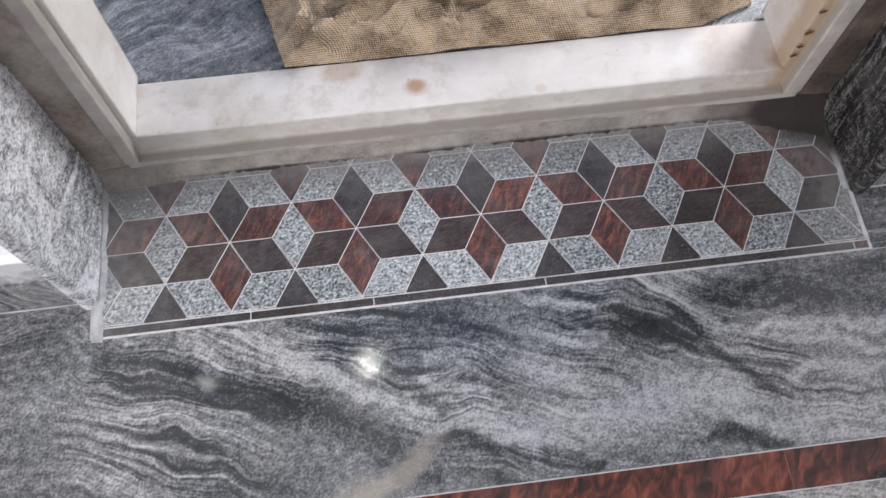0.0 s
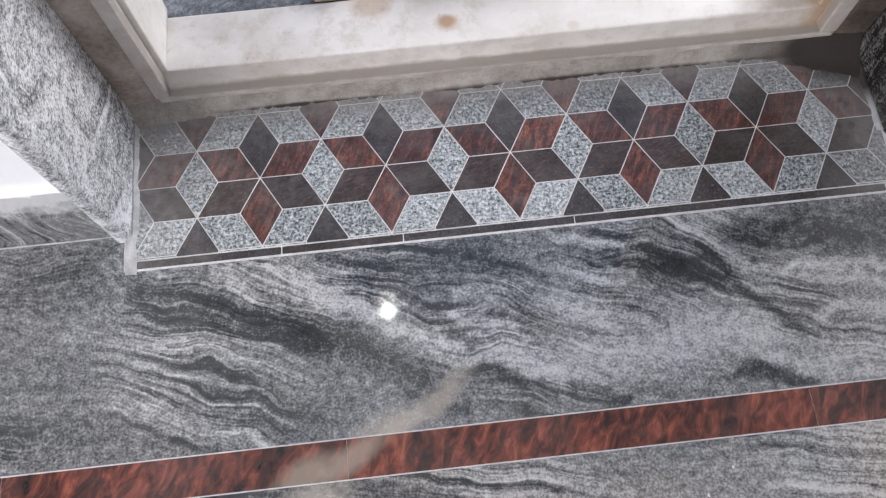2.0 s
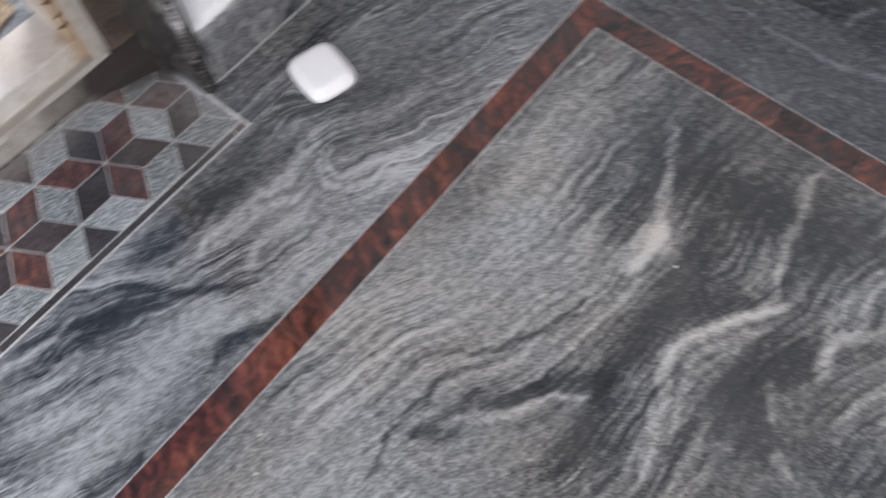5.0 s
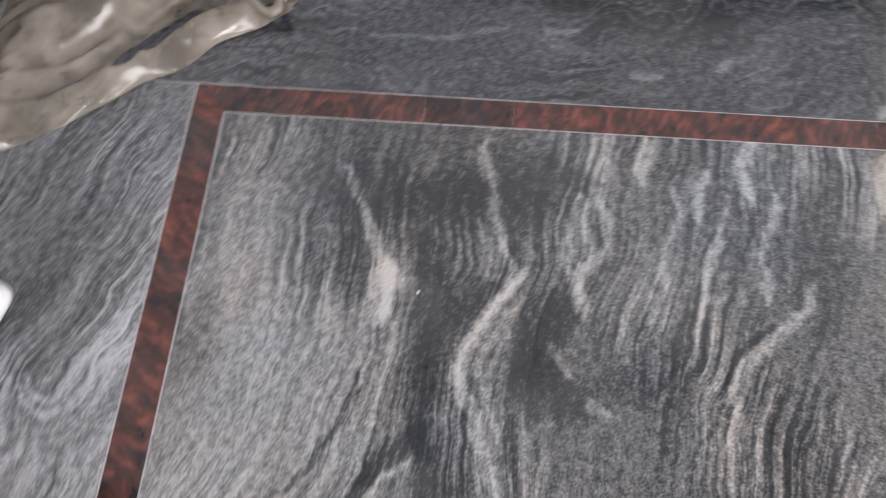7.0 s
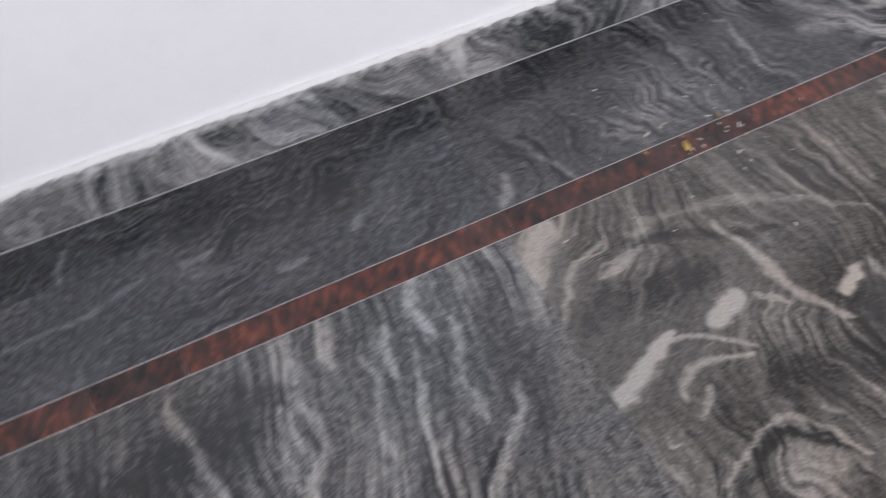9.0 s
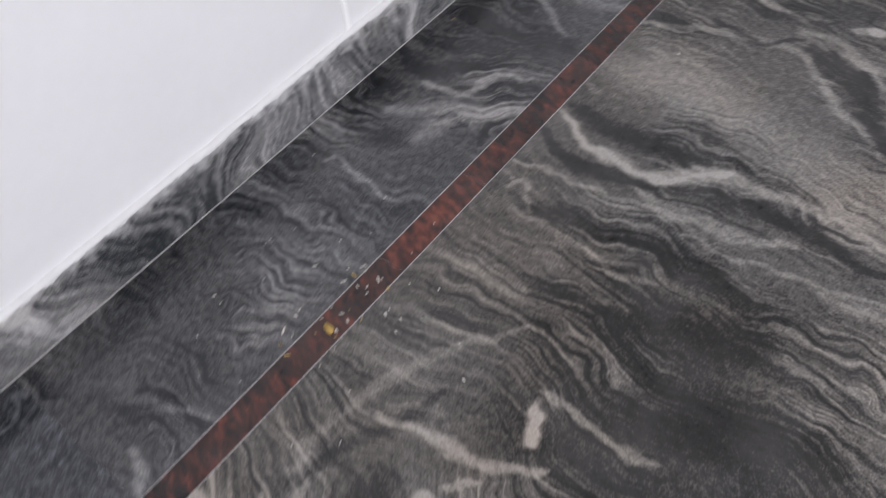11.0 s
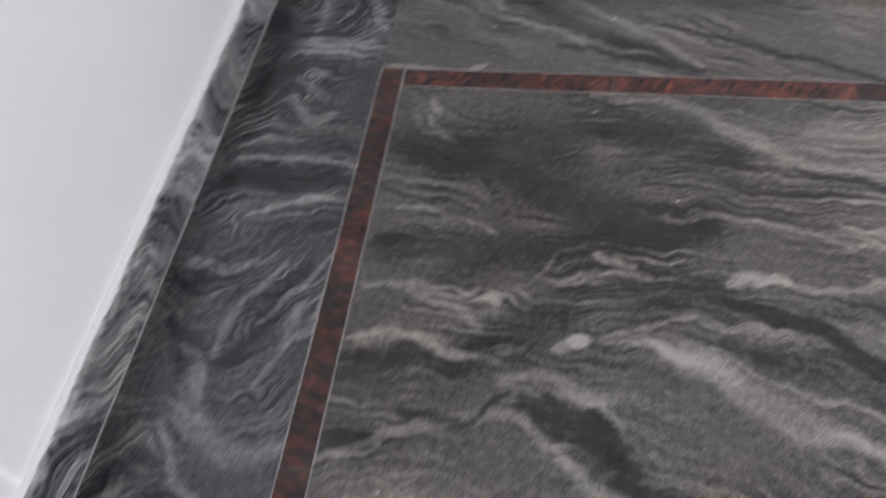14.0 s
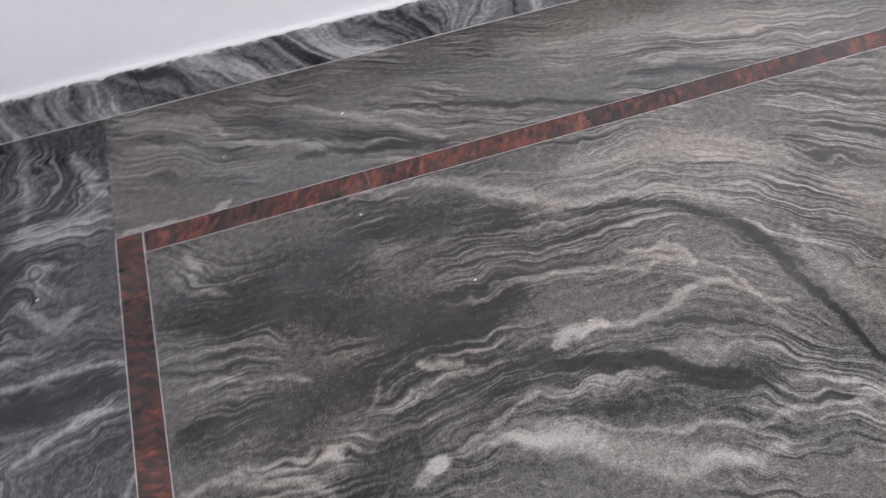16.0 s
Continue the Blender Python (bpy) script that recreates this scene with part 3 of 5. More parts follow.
VEINS_BACK_A = (
    (0.35, 14, (1.540, -4.989), (1.329, -4.901), (1.100, -4.812)),
    (0.3, 26, (1.840, -5.171), (1.635, -5.096)),
    (-0.35, 15, (1.411, -4.876), (1.177, -4.820), (1.011, -4.784)),
    (-0.4, 12, (1.100, -4.969), (0.794, -4.864), (0.499, -4.746)),
    (-0.35, 43, (1.479, -5.067), (1.341, -4.939), (1.025, -4.785)),
    (0.3, 18, (1.879, -5.206), (1.679, -5.156), (1.574, -5.034)),
    (-0.35, 23, (0.428, -4.853), (0.282, -4.820), (0.082, -4.708)),
    (0.25, 101, (0.700, -5.102), (0.175, -5.012), (-0.288, -4.817)),
    (0.55, 12, (1.884, -4.768), (1.713, -4.744), (1.603, -4.775)),
    (0.3, 12, (1.376, -5.084), (1.189, -4.953), (1.010, -4.803)),
    (0.3, 21, (0.371, -4.893), (0.169, -4.854), (-0.060, -4.768)),
)

GRANITE_DOOR = granite("granite_door_border", gloss=0.055, base=0.01, light=(0.37, 0.375, 0.385), dark=(0.036, 0.040, 0.044), seed=1.3, wave=0.28, bands=0.8, flow=True, smears=((0.265, -0.470, 0.13, 0.022, 33), (0.19, -0.50, 0.08, 0.035, 28)))
GRANITE_DOOR_END = granite("granite_beside_door", flow=True, base=-0.04, seed=3.1)
GRANITE_SIDE_A = granite("granite_side_border", gloss=0.16, grains=1.05, base=-0.08, seed=5.2, light=(0.245, 0.25, 0.27), dark=(0.024, 0.027, 0.032), wave=0.62, bands=1.5, lines=0.35, flow=True)
GRANITE_SIDE_B = granite("granite_side_border_far", gloss=0.16, grains=0.7, base=-0.08, seed=7.7, light=(0.34, 0.335, 0.335), dark=(0.022, 0.024, 0.028), wave=0.5, flow=True)
GRANITE_BACK = granite("granite_back_border", dark=(0.027, 0.027, 0.027), warm=0.5, grains=0.6, lines=1.0, base=0.02, seed=9.4, wave=0.3, light=(0.28, 0.265, 0.25), flow=True)
GRANITE_FIELD_A = granite("granite_field", warm=0.85, base=-0.03, light=(0.375, 0.372, 0.37), lines=1.0, seed=11.1, wave=0.17, flow=True, smears=((0.05, -0.615, 0.10, 0.045, 28),))
GRANITE_FIELD_B = granite("granite_field_far", dark=(0.025, 0.025, 0.025), warm=0.5, base=-0.03, grains=0.75, lines=1.0, seed=13.9, light=(0.325, 0.302, 0.278), wave=0.34, flow=True)
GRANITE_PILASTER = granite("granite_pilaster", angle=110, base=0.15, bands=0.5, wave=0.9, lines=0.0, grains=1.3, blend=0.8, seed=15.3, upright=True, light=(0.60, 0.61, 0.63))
# right lining: its shade is put into the colour, along with staining
GRANITE_PILASTER_SHADED = granite("granite_pilaster_shaded", angle=80, base=-0.14, seed=17.3, upright=True, dark=(0.02, 0.018, 0.017))
GRANITE_SKIRT = granite("granite_skirting", angle=65, base=-0.02, seed=19.9, upright=True, wave=0.26, bands=0.62, lines=1.1, grains=0.6, light=(0.46, 0.455, 0.46), paint=(0.105, 0.065))
GRANITE_YARD = granite("granite_yard", angle=25, base=0.03, bands=0.9, lines=0.9, grains=0.7, seed=23.0, gloss=0.4, light=(0.36, 0.37, 0.385), wave=0.16)
RED = red_granite("red_granite", smears=((0.14, -0.535, 0.075, 0.024, 33), (0.06, -0.555, 0.06, 0.03, 25)))
RED_ALONG_Y = red_granite("red_granite_side", -20.0)
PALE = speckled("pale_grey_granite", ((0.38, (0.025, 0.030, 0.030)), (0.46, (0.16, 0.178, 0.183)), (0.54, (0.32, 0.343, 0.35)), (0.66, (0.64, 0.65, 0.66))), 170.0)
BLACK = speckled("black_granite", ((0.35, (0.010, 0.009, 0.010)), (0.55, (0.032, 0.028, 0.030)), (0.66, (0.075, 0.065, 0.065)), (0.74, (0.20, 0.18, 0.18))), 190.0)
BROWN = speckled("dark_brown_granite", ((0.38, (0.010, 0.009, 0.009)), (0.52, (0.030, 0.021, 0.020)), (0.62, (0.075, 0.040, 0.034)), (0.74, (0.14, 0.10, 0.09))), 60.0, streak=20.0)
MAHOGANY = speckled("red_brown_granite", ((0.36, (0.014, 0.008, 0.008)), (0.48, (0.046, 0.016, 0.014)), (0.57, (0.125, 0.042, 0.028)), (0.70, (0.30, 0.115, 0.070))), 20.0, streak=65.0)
GROUT = cement("pale_grout", (0.64, 0.625, 0.61), (0.38, 0.37, 0.36), 30.0)
# ovals near x 1.2: shaded, stained right corner; the thin ones: dirty lines
CEMENT = cement("grey_cement", (0.36, 0.335, 0.305), (0.16, 0.142, 0.125), 16.0, shade_dirt=((1.17, 0.15, 0.19, 0.16), (0.66, 0.1475, 0.42, 0.006), (0.10, 0.149, 0.16, 0.004)))
FILM = cement("pale_cement_film", (0.50, 0.50, 0.50), (0.26, 0.26, 0.26), 30.0, shade_dirt=((1.2, 0.12, 0.1, 0.1),))
# right-hand plaster: brown stain with the corner's shade mixed into the colour
SHADED_PLASTER = cement("shaded_stained_plaster", (0.120, 0.088, 0.066), (0.018, 0.014, 0.012), 9.0)
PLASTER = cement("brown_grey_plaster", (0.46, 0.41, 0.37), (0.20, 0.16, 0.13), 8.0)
MARBLE = marble("cream_marble")
WALL = plain("white_wall", (0.74, 0.74, 0.755), 0.5, 0.02, 3.0)
PUTTY = plain("white_putty", (0.72, 0.72, 0.72), 0.7, 0.05, 30.0, 0.003)
BEAD = plain("bright_filler", (0.90, 0.90, 0.90), 0.6, 0.03, 30.0)
WHITE_PLASTIC = plain("white_plastic", (0.80, 0.79, 0.79), 0.35, 0.03, 12.0, 0.0003)
BURLAP = burlap_cloth("burlap")
CORD = plain("jute_cord", (0.40, 0.30, 0.20), 0.95, 0.35, 60.0)
POLYTHENE = polythene("polythene")
FLAKE = plain("brown_glue", (0.16, 0.085, 0.035), 0.6, 0.4, 60.0)
STRAW = plain("yellow_chip", (0.46, 0.30, 0.08), 0.7, 0.3, 60.0)
CHIP = plain("pale_chip", (0.62, 0.58, 0.52), 0.7, 0.2, 60.0)
DARK_CHIP = plain("dark_chip", (0.05, 0.045, 0.04), 0.7, 0.2, 60.0)
GLASS_BULB = bpy.data.materials.new("lit_bulb")
GLASS_BULB.use_nodes = True
GLASS_BULB.node_tree.nodes["Principled BSDF"].inputs["Emission Color"].default_value = (1.0, 0.98, 0.94, 1)
GLASS_BULB.node_tree.nodes["Principled BSDF"].inputs["Emission Strength"].default_value = 30.0


# ---- mesh helpers ----
def part(name, bm, material, parent=None, label="", smooth=False):
    me = bpy.data.meshes.new(name)
    bm.normal_update()
    bm.to_mesh(me)
    bm.free()
    if material:
        me.materials.append(material)
    if smooth:
        me.polygons.foreach_set("use_smooth", [True] * len(me.polygons))
    ob = new(name, me)
    ob.parent = parent
    if label:
        ob["label"] = label
    return ob


def empty(name, loc=(0, 0, 0)):
    ob = new(name)
    ob.location = loc
    return ob


def box(bm, x0, x1, y0, y1, z0, z1, bevel=0.0):
    v = [bm.verts.new((x, y, z)) for z in (z0, z1) for x, y in ((x0, y0), (x1, y0), (x1, y1), (x0, y1))]
    for f in ((0, 3, 2, 1), (4, 5, 6, 7), (0, 1, 5, 4), (1, 2, 6, 5), (2, 3, 7, 6), (3, 0, 4, 7)):
        bm.faces.new([v[i] for i in f])
    if bevel:
        bmesh.ops.bevel(bm, geom=list(bm.edges), offset=bevel, segments=2, affect="EDGES", profile=0.6)
    return bm


def block(name, x0, x1, y0, y1, z0, z1, material, parent=None, label="", bevel=0.0):
    return part(name, box(bmesh.new(), x0, x1, y0, y1, z0, z1, bevel), material, parent, label)


def prism(bm, pts, z0, z1, chamfer=0.0):
    """An upright prism over a convex outline, with its upper rim eased by chamfer."""
    c = sum((Vector((*p, 0)) for p in pts), Vector()) / len(pts)
    rings = [(0.0, z0), (0.0, z1 - chamfer), (chamfer, z1)] if chamfer else [(0.0, z0), (0.0, z1)]
    loops = []
    for inset, z in rings:
        loops.append([bm.verts.new(Vector((x, y, z)) + (c - Vector((x, y, 0))).normalized() * inset * 1.2) for x, y in pts])
    for a, b in zip(loops, loops[1:]):
        for i in range(len(pts)):
            j = (i + 1) % len(pts)
            bm.faces.new((a[i], a[j], b[j], b[i]))
    bm.faces.new(loops[-1])
    bm.faces.new(loops[0][::-1])
    return bm


def clip(pts, axis, limit, keep_less):
    out = []
    for a, b in zip(pts, pts[1:] + pts[:1]):
        ina, inb = ((p[axis] <= limit) == keep_less for p in (a, b))
        if ina:
            out.append(a)
        if ina != inb:
            k = (limit - a[axis]) / (b[axis] - a[axis])
            out.append(tuple(a[i] + k * (b[i] - a[i]) for i in (0, 1)))
    return out


def shrink(pts, d):
    """Move every edge of a convex, anticlockwise outline inwards by d."""
    n, out = len(pts), []
    lines = []
    for a, b in zip(pts, pts[1:] + pts[:1]):
        e = Vector((b[0] - a[0], b[1] - a[1])).normalized()
        m = Vector((-e.y, e.x))
        lines.append((m, m.dot(Vector(a)) + d))
    for i in range(n):
        (m1, k1), (m2, k2) = lines[i - 1], lines[i]
        det = m1.x * m2.y - m1.y * m2.x
        if abs(det) < 1e-6:
            out.append(pts[i])
            continue
        out.append(((k1 * m2.y - k2 * m1.y) / det, (m1.x * k2 - m2.x * k1) / det))
    return out


# ---- the plan ----
SIDE_X, BACK_Y, FAR_X = 2.303, -5.25, -2.2          # faces of the skirtings, and the unseen wall
DOOR_L, DOOR_R = -0.24, 1.20                         # the doorway between its granite linings
FACE_L, FACE_R = -0.090, -0.035                      # wall faces beside the doorway
S1_OUT, S1_IN = -0.503, -0.571                       # red strips
S2_OUT, S2_IN = 1.908, 1.840
S3_OUT, S3_IN = -4.752, -4.678
LINE_F, LINE_B = -0.163, -0.143                      # thin dark line in front of the mosaic
ROOM_H = 2.9

# floor bed, pale as the joints that show between the stones
floor = tagged(empty("floor"), "polished grey flow-banded granite floor with red granite inlay strips", "floor", kind="structure")
bed = block("bed", FAR_X, SIDE_X + 0.02, BACK_Y - 0.02, 0.16, -0.10, -0.0006, GROUT, floor, "pale grout between the stones")
G = 0.0011


def spread(a, b, near, far, fine, coarse=0.1):
    """Steps from a to b, fine between near and far."""
    near, far = max(a, near), min(b, far)
    ends = [np.linspace(p, q, max(2, int((q - p) / step) + 1))[:-1] for p, q, step in ((a, near, coarse), (near, far, fine), (far, b, coarse)) if q - p > 1e-6]
    return np.concatenate(ends + [[b]])


def curve_through(pts, n=9):
    """Points along a smooth line through a few."""
    p = np.array([pts[0], *pts, pts[-1]], float)
    out = []
    for i in range(1, len(p) - 2):
        for t in np.linspace(0, 1, n)[: n - 1]:
            out.append(0.5 * (2 * p[i] + (p[i + 1] - p[i - 1]) * t + (2 * p[i - 1] - 5 * p[i] + 4 * p[i + 1] - p[i + 2]) * t ** 2 + (3 * p[i] - p[i - 1] - 3 * p[i + 1] + p[i + 2]) * t ** 3))
    return np.array(out + [p[-2]])


def vein_tone(X, Y, veins):
    """How pale (above 0) or dark each place of a stone is by its veins."""
    rng = np.random.default_rng(5)
    jx, jy = np.zeros_like(X), np.zeros_like(Y)
    for length, size in ((0.22, 0.006), (0.13, 0.004), (0.08, 0.003), (0.05, 0.0022), (0.034, 0.0016)):
        for j in (jx, jy):
            a, c = rng.uniform(0, 6.28, 2)
            j += size * np.sin((X * math.cos(a) + Y * math.sin(a)) * 6.28 / length + c)
    X, Y = X + jx, Y + jy
    tone = np.zeros_like(X)
    for amount, mm, *pts in veins:
        c, w, sharp = curve_through(pts), mm * 0.001, mm < 22 or amount > 0.6
        lo, hi = c.min(0) - 2.4 * w, c.max(0) + 2.4 * w
        ok = (X > lo[0]) & (X < hi[0]) & (Y > lo[1]) & (Y < hi[1])
        if not ok.any():
            continue
        x, y, best = X[ok], Y[ok], np.zeros(int(ok.sum()))
        for k in range(len(c) - 1):
            d = c[k + 1] - c[k]
            t = np.clip(((x - c[k][0]) * d[0] + (y - c[k][1]) * d[1]) / (d @ d + 1e-12), 0, 1)
            share = (k + t) / (len(c) - 1)
            wide = w * (0.45 + 0.55 * np.sin(math.pi * share) ** 0.7)
            r2 = (x - c[k][0] - t * d[0]) ** 2 + (y - c[k][1] - t * d[1]) ** 2
            best = np.maximum(best, np.exp(-(r2 / wide ** 2) ** (1.9 if sharp else 1.2)))
        tone[ok] += amount * best * (1.0 if sharp else 0.72)
    return tone


def vein_flow(x0, x1, y0, y1, veins, angle, h=0.02):
    """Two coordinates over a stone: along and across the run of its bands, which follow the veins."""
    gx, gy = np.arange(x0, x1 + h, h), np.arange(y0, y1 + h, h)
    X, Y = np.meshgrid(gx, gy)
    ref = np.array((math.cos(radians(angle)), math.sin(radians(angle))))
    tx, ty = np.full_like(X, ref[0] * 0.03), np.full_like(Y, ref[1] * 0.03)
    for amount, mm, *pts in veins:
        c = curve_through(pts, 4)
        for a, b in zip(c, c[1:]) if mm < 100 else ():
            d = (b - a) / (np.linalg.norm(b - a) + 1e-9)
            d = -d if d @ ref < 0 else d
            r2 = (X - (a[0] + b[0]) / 2) ** 2 + (Y - (a[1] + b[1]) / 2) ** 2
            w = np.exp(-r2 / 0.055 ** 2) + 0.08 * np.exp(-r2 / 0.16 ** 2) + 0.004 * np.exp(-r2 / 0.4 ** 2)
            tx += w * d[0]
            ty += w * d[1]
    size = np.hypot(tx, ty) + 1e-9
    tx, ty = tx / size, ty / size
    out = []
    for ax, ay in ((tx, ty), (-ty, tx)):
        ex, ey = h * (ax[:, 1:] + ax[:, :-1]) / 2, h * (ay[1:] + ay[:-1]) / 2
        div = np.zeros_like(X)
        div[:, :-1] += ex
        div[:, 1:] -= ex
        div[:-1] += ey
        div[1:] -= ey
        full = np.block([[div, div[:, ::-1]], [div[::-1], div[::-1, ::-1]]])
        ky, kx = (2 * np.cos(2 * math.pi * np.fft.fftfreq(n)) - 2 for n in full.shape)
        k = ky[:, None] + kx[None, :]
        k[0, 0] = 1.0
        spec = np.fft.fft2(full) / k
        spec[0, 0] = 0.0
        out.append(-np.real(np.fft.ifft2(spec))[: len(gy), : len(gx)])
    return gx, gy, out


def sampled(gx, gy, field, x, y):
    i = np.clip(((x - gx[0]) / (gx[1] - gx[0])), 0, len(gx) - 1.001)
    j = np.clip(((y - gy[0]) / (gy[1] - gy[0])), 0, len(gy) - 1.001)
    a, b = i.astype(int), j.astype(int)
    u, v = i - a, j - b
    return field[b, a] * (1 - u) * (1 - v) + field[b, a + 1] * u * (1 - v) + field[b + 1, a] * (1 - u) * v + field[b + 1, a + 1] * u * v


def slab(x0, x1, y0, y1, material, north=1.0, south=1.0, veins=(), angle=0.0):
    """A floor slab with its veins."""
    ya, yb, xa, xb = y0 + G * south, y1 - G * north, x0 + G, x1 - G
    xs, ys = spread(xa, xb, -0.65, 3.0, 0.006), spread(ya, yb, -6.0, 1.0, 0.006)
    X, Y = (g.ravel() for g in np.meshgrid(xs, ys))
    nx, ny = len(xs), len(ys)
    gx, gy, (s, f) = vein_flow(xa, xb, ya, yb, veins, angle)
    top = np.column_stack((X, Y, np.zeros_like(X)))
    idx = np.arange(nx * ny).reshape(ny, nx)
    quads = np.stack((idx[:-1, :-1], idx[:-1, 1:], idx[1:, 1:], idx[1:, :-1]), -1).reshape(-1, 4)
    rim = np.concatenate((idx[0, :-1], idx[:-1, -1], idx[-1, :0:-1], idx[:0:-1, 0]))
    low = top[rim] - (0, 0, 0.02)
    below = nx * ny + np.arange(len(rim))
    sides = np.stack((rim, below, np.roll(below, -1), np.roll(rim, -1)), -1)
    me = bpy.data.meshes.new("slab")
    me.from_pydata(np.concatenate((top, low)).tolist(), [], np.concatenate((quads, sides)).tolist())
    X, Y = np.concatenate((X, X[rim])), np.concatenate((Y, Y[rim]))
    me.attributes.new("tone", "FLOAT", "POINT").data.foreach_set("value", vein_tone(X, Y, veins).astype(np.float32))
    loops = np.zeros(len(me.loops), np.int32)
    me.loops.foreach_get("vertex_index", loops)
    st = np.column_stack((sampled(gx, gy, s, X, Y), sampled(gx, gy, f, X, Y)))[loops]
    me.uv_layers.new(name="flow").data.foreach_set("uv", st.astype(np.float32).ravel())
    me.materials.append(material)
    ob = new("slab", me)
    ob.parent = floor
    return ob


# broad tones of the stones, with the doorway light's fall-off painted in
STONE_LIGHT_DOOR = ((-0.20, 150, (-0.60, -0.36), (0.10, -0.42)), (-0.16, 120, (1.45, -0.30), (1.90, -0.36)), (0.14, 110, (0.55, -0.40), (1.25, -0.38)))
STONE_LIGHT_NEAR = ((0.36, 190, (0.30, -0.72), (1.38, -0.84)), (-0.24, 210, (1.70, -0.75), (1.66, -1.15)), (-0.10, 220, (1.30, -1.30), (1.60, -1.60)))
VEINS_DOOR = STONE_LIGHT_DOOR + VEINS_DOOR_A + VEINS_DOOR_B + VEINS_DOOR_C
VEINS_SIDE = VEINS_SIDE_A + VEINS_SIDE_B + VEINS_SIDE_C
VEINS_NEAR = STONE_LIGHT_NEAR + VEINS_FIELD_NEAR_A + VEINS_FIELD_NEAR_B + VEINS_FIELD_NEAR_C + VEINS_FIELD_NEAR_D
# broad pale and dark parts of the far stone
CLOUDS_FAR = ((-0.32, 200, (1.40, -2.45), (1.00, -2.68)), (-0.14, 190, (1.62, -4.38), (1.15, -4.20)), (0.16, 200, (0.30, -4.45), (0.80, -4.50)))
VEINS_FAR = CLOUDS_FAR + VEINS_FIELD_FAR_A + VEINS_FIELD_FAR_B + VEINS_FIELD_FAR_C + VEINS_FIELD_FAR_D + VEINS_FIELD_FAR_E + VEINS_FIELD_FAR_F + VEINS_FIELD_FAR_G
slab(FAR_X, S2_OUT, S1_OUT, LINE_F, GRANITE_DOOR, 0.05, 1.0, VEINS_DOOR, -16)
slab(FAR_X, DOOR_L - 0.014, LINE_F, FACE_L, GRANITE_DOOR, 1.0, 0.05, VEINS_DOOR, -16)
slab(DOOR_R + 0.004, SIDE_X, LINE_F, FACE_R, GRANITE_DOOR_END)
slab(S2_OUT, SIDE_X, -1.90, LINE_F, GRANITE_SIDE_A, 0.3, 0.05, VEINS_SIDE, 100)
slab(S2_OUT, SIDE_X, BACK_Y, -1.90, GRANITE_SIDE_B, 0.05, 1.0, VEINS_SIDE, 20)
slab(FAR_X, S2_OUT + 0.0021, BACK_Y, S3_OUT, GRANITE_BACK, veins=VEINS_BACK_A, angle=-10)
slab(FAR_X, S2_IN, -1.872, S1_IN, GRANITE_FIELD_A, 1.0, 0.15, VEINS_NEAR, -12)
slab(FAR_X, S2_IN, S3_IN, -1.872, GRANITE_FIELD_B, 0.15, 1.0, VEINS_FAR, -16)


def strip(x0, x1, y0, y1, cuts, along, material, mitre=False):
    """A red inlay strip, cut across at the places given."""
    ends = [x0 if along == "x" else y0, *cuts, x1 if along == "x" else y1]
    for a, b in zip(ends, ends[1:]):
        bm = bmesh.new()
        g = 0.0002
        r = (a + g, b - g, y0 + G, y1 - G) if along == "x" else (x0 + G, x1 - G, a + g, b - g)
        pts = [(r[0], r[2]), (r[1], r[2]), (r[1], r[3]), (r[0], r[3])]
        if mitre and b == ends[-1]:
            pts[1 if along == "x" else 3] = (r[1] - (S2_OUT - S2_IN - 2 * G), r[2]) if along == "x" else (r[0], r[3] - (S1_OUT - S1_IN - 2 * G))
        prism(bm, pts, -0.02, 0.0, 0.0004)
        part("inlay_strip", bm, material, floor, "red and black granite strip")


strip(FAR_X, S2_OUT, S1_IN, S1_OUT, [-1.2, -0.45, 0.13, 0.93], "x", RED, True)
strip(S2_IN, S2_OUT, S3_OUT, S1_OUT - 0.0018, [-4.545, -3.55, -2.874, -2.575, -1.90, -1.16, -0.98], "y", RED_ALONG_Y, True)
strip(FAR_X, S2_IN - 0.002, S3_OUT, S3_IN, [-1.1, -0.2, 0.62, 1.25], "x", RED)

# walls: the side wall, the back wall, the door wall in two lengths with its lintel, the unseen wall with an assumed
# window
wall_side = block("wall_side", SIDE_X + 0.012, SIDE_X + 0.22, BACK_Y - 0.22, 0.30, -0.1, ROOM_H, WALL)
tagged(wall_side, "white smooth wall with faint vertical joints", "wall", kind="structure")
wall_back = block("wall_back", FAR_X - 0.2, SIDE_X + 0.012, BACK_Y - 0.22, BACK_Y - 0.012, -0.1, ROOM_H, WALL)
tagged(wall_back, "white smooth wall above dark skirting", "wall", kind="structure")
wall_door_left = block("wall_door_left", FAR_X, DOOR_L - 0.03, FACE_L + 0.012, 0.30, -0.1, ROOM_H, WALL)
tagged(wall_door_left, "white wall beside the doorway", "wall", kind="structure")
wall_door_right = block("wall_door_right", DOOR_R + 0.03, SIDE_X + 0.012, FACE_R + 0.012, 0.30, -0.1, ROOM_H, WALL)
tagged(wall_door_right, "white wall beside the doorway", "wall", kind="structure")
lintel = block("wall_lintel", DOOR_L - 0.03, DOOR_R + 0.03, FACE_L + 0.012, 0.30, 2.25, ROOM_H, WALL)
tagged(lintel, "white wall over the doorway", "wall", kind="structure")
wall_window = tagged(empty("wall_window"), "unseen plain white wall with an assumed window opening", "wall", kind="structure")
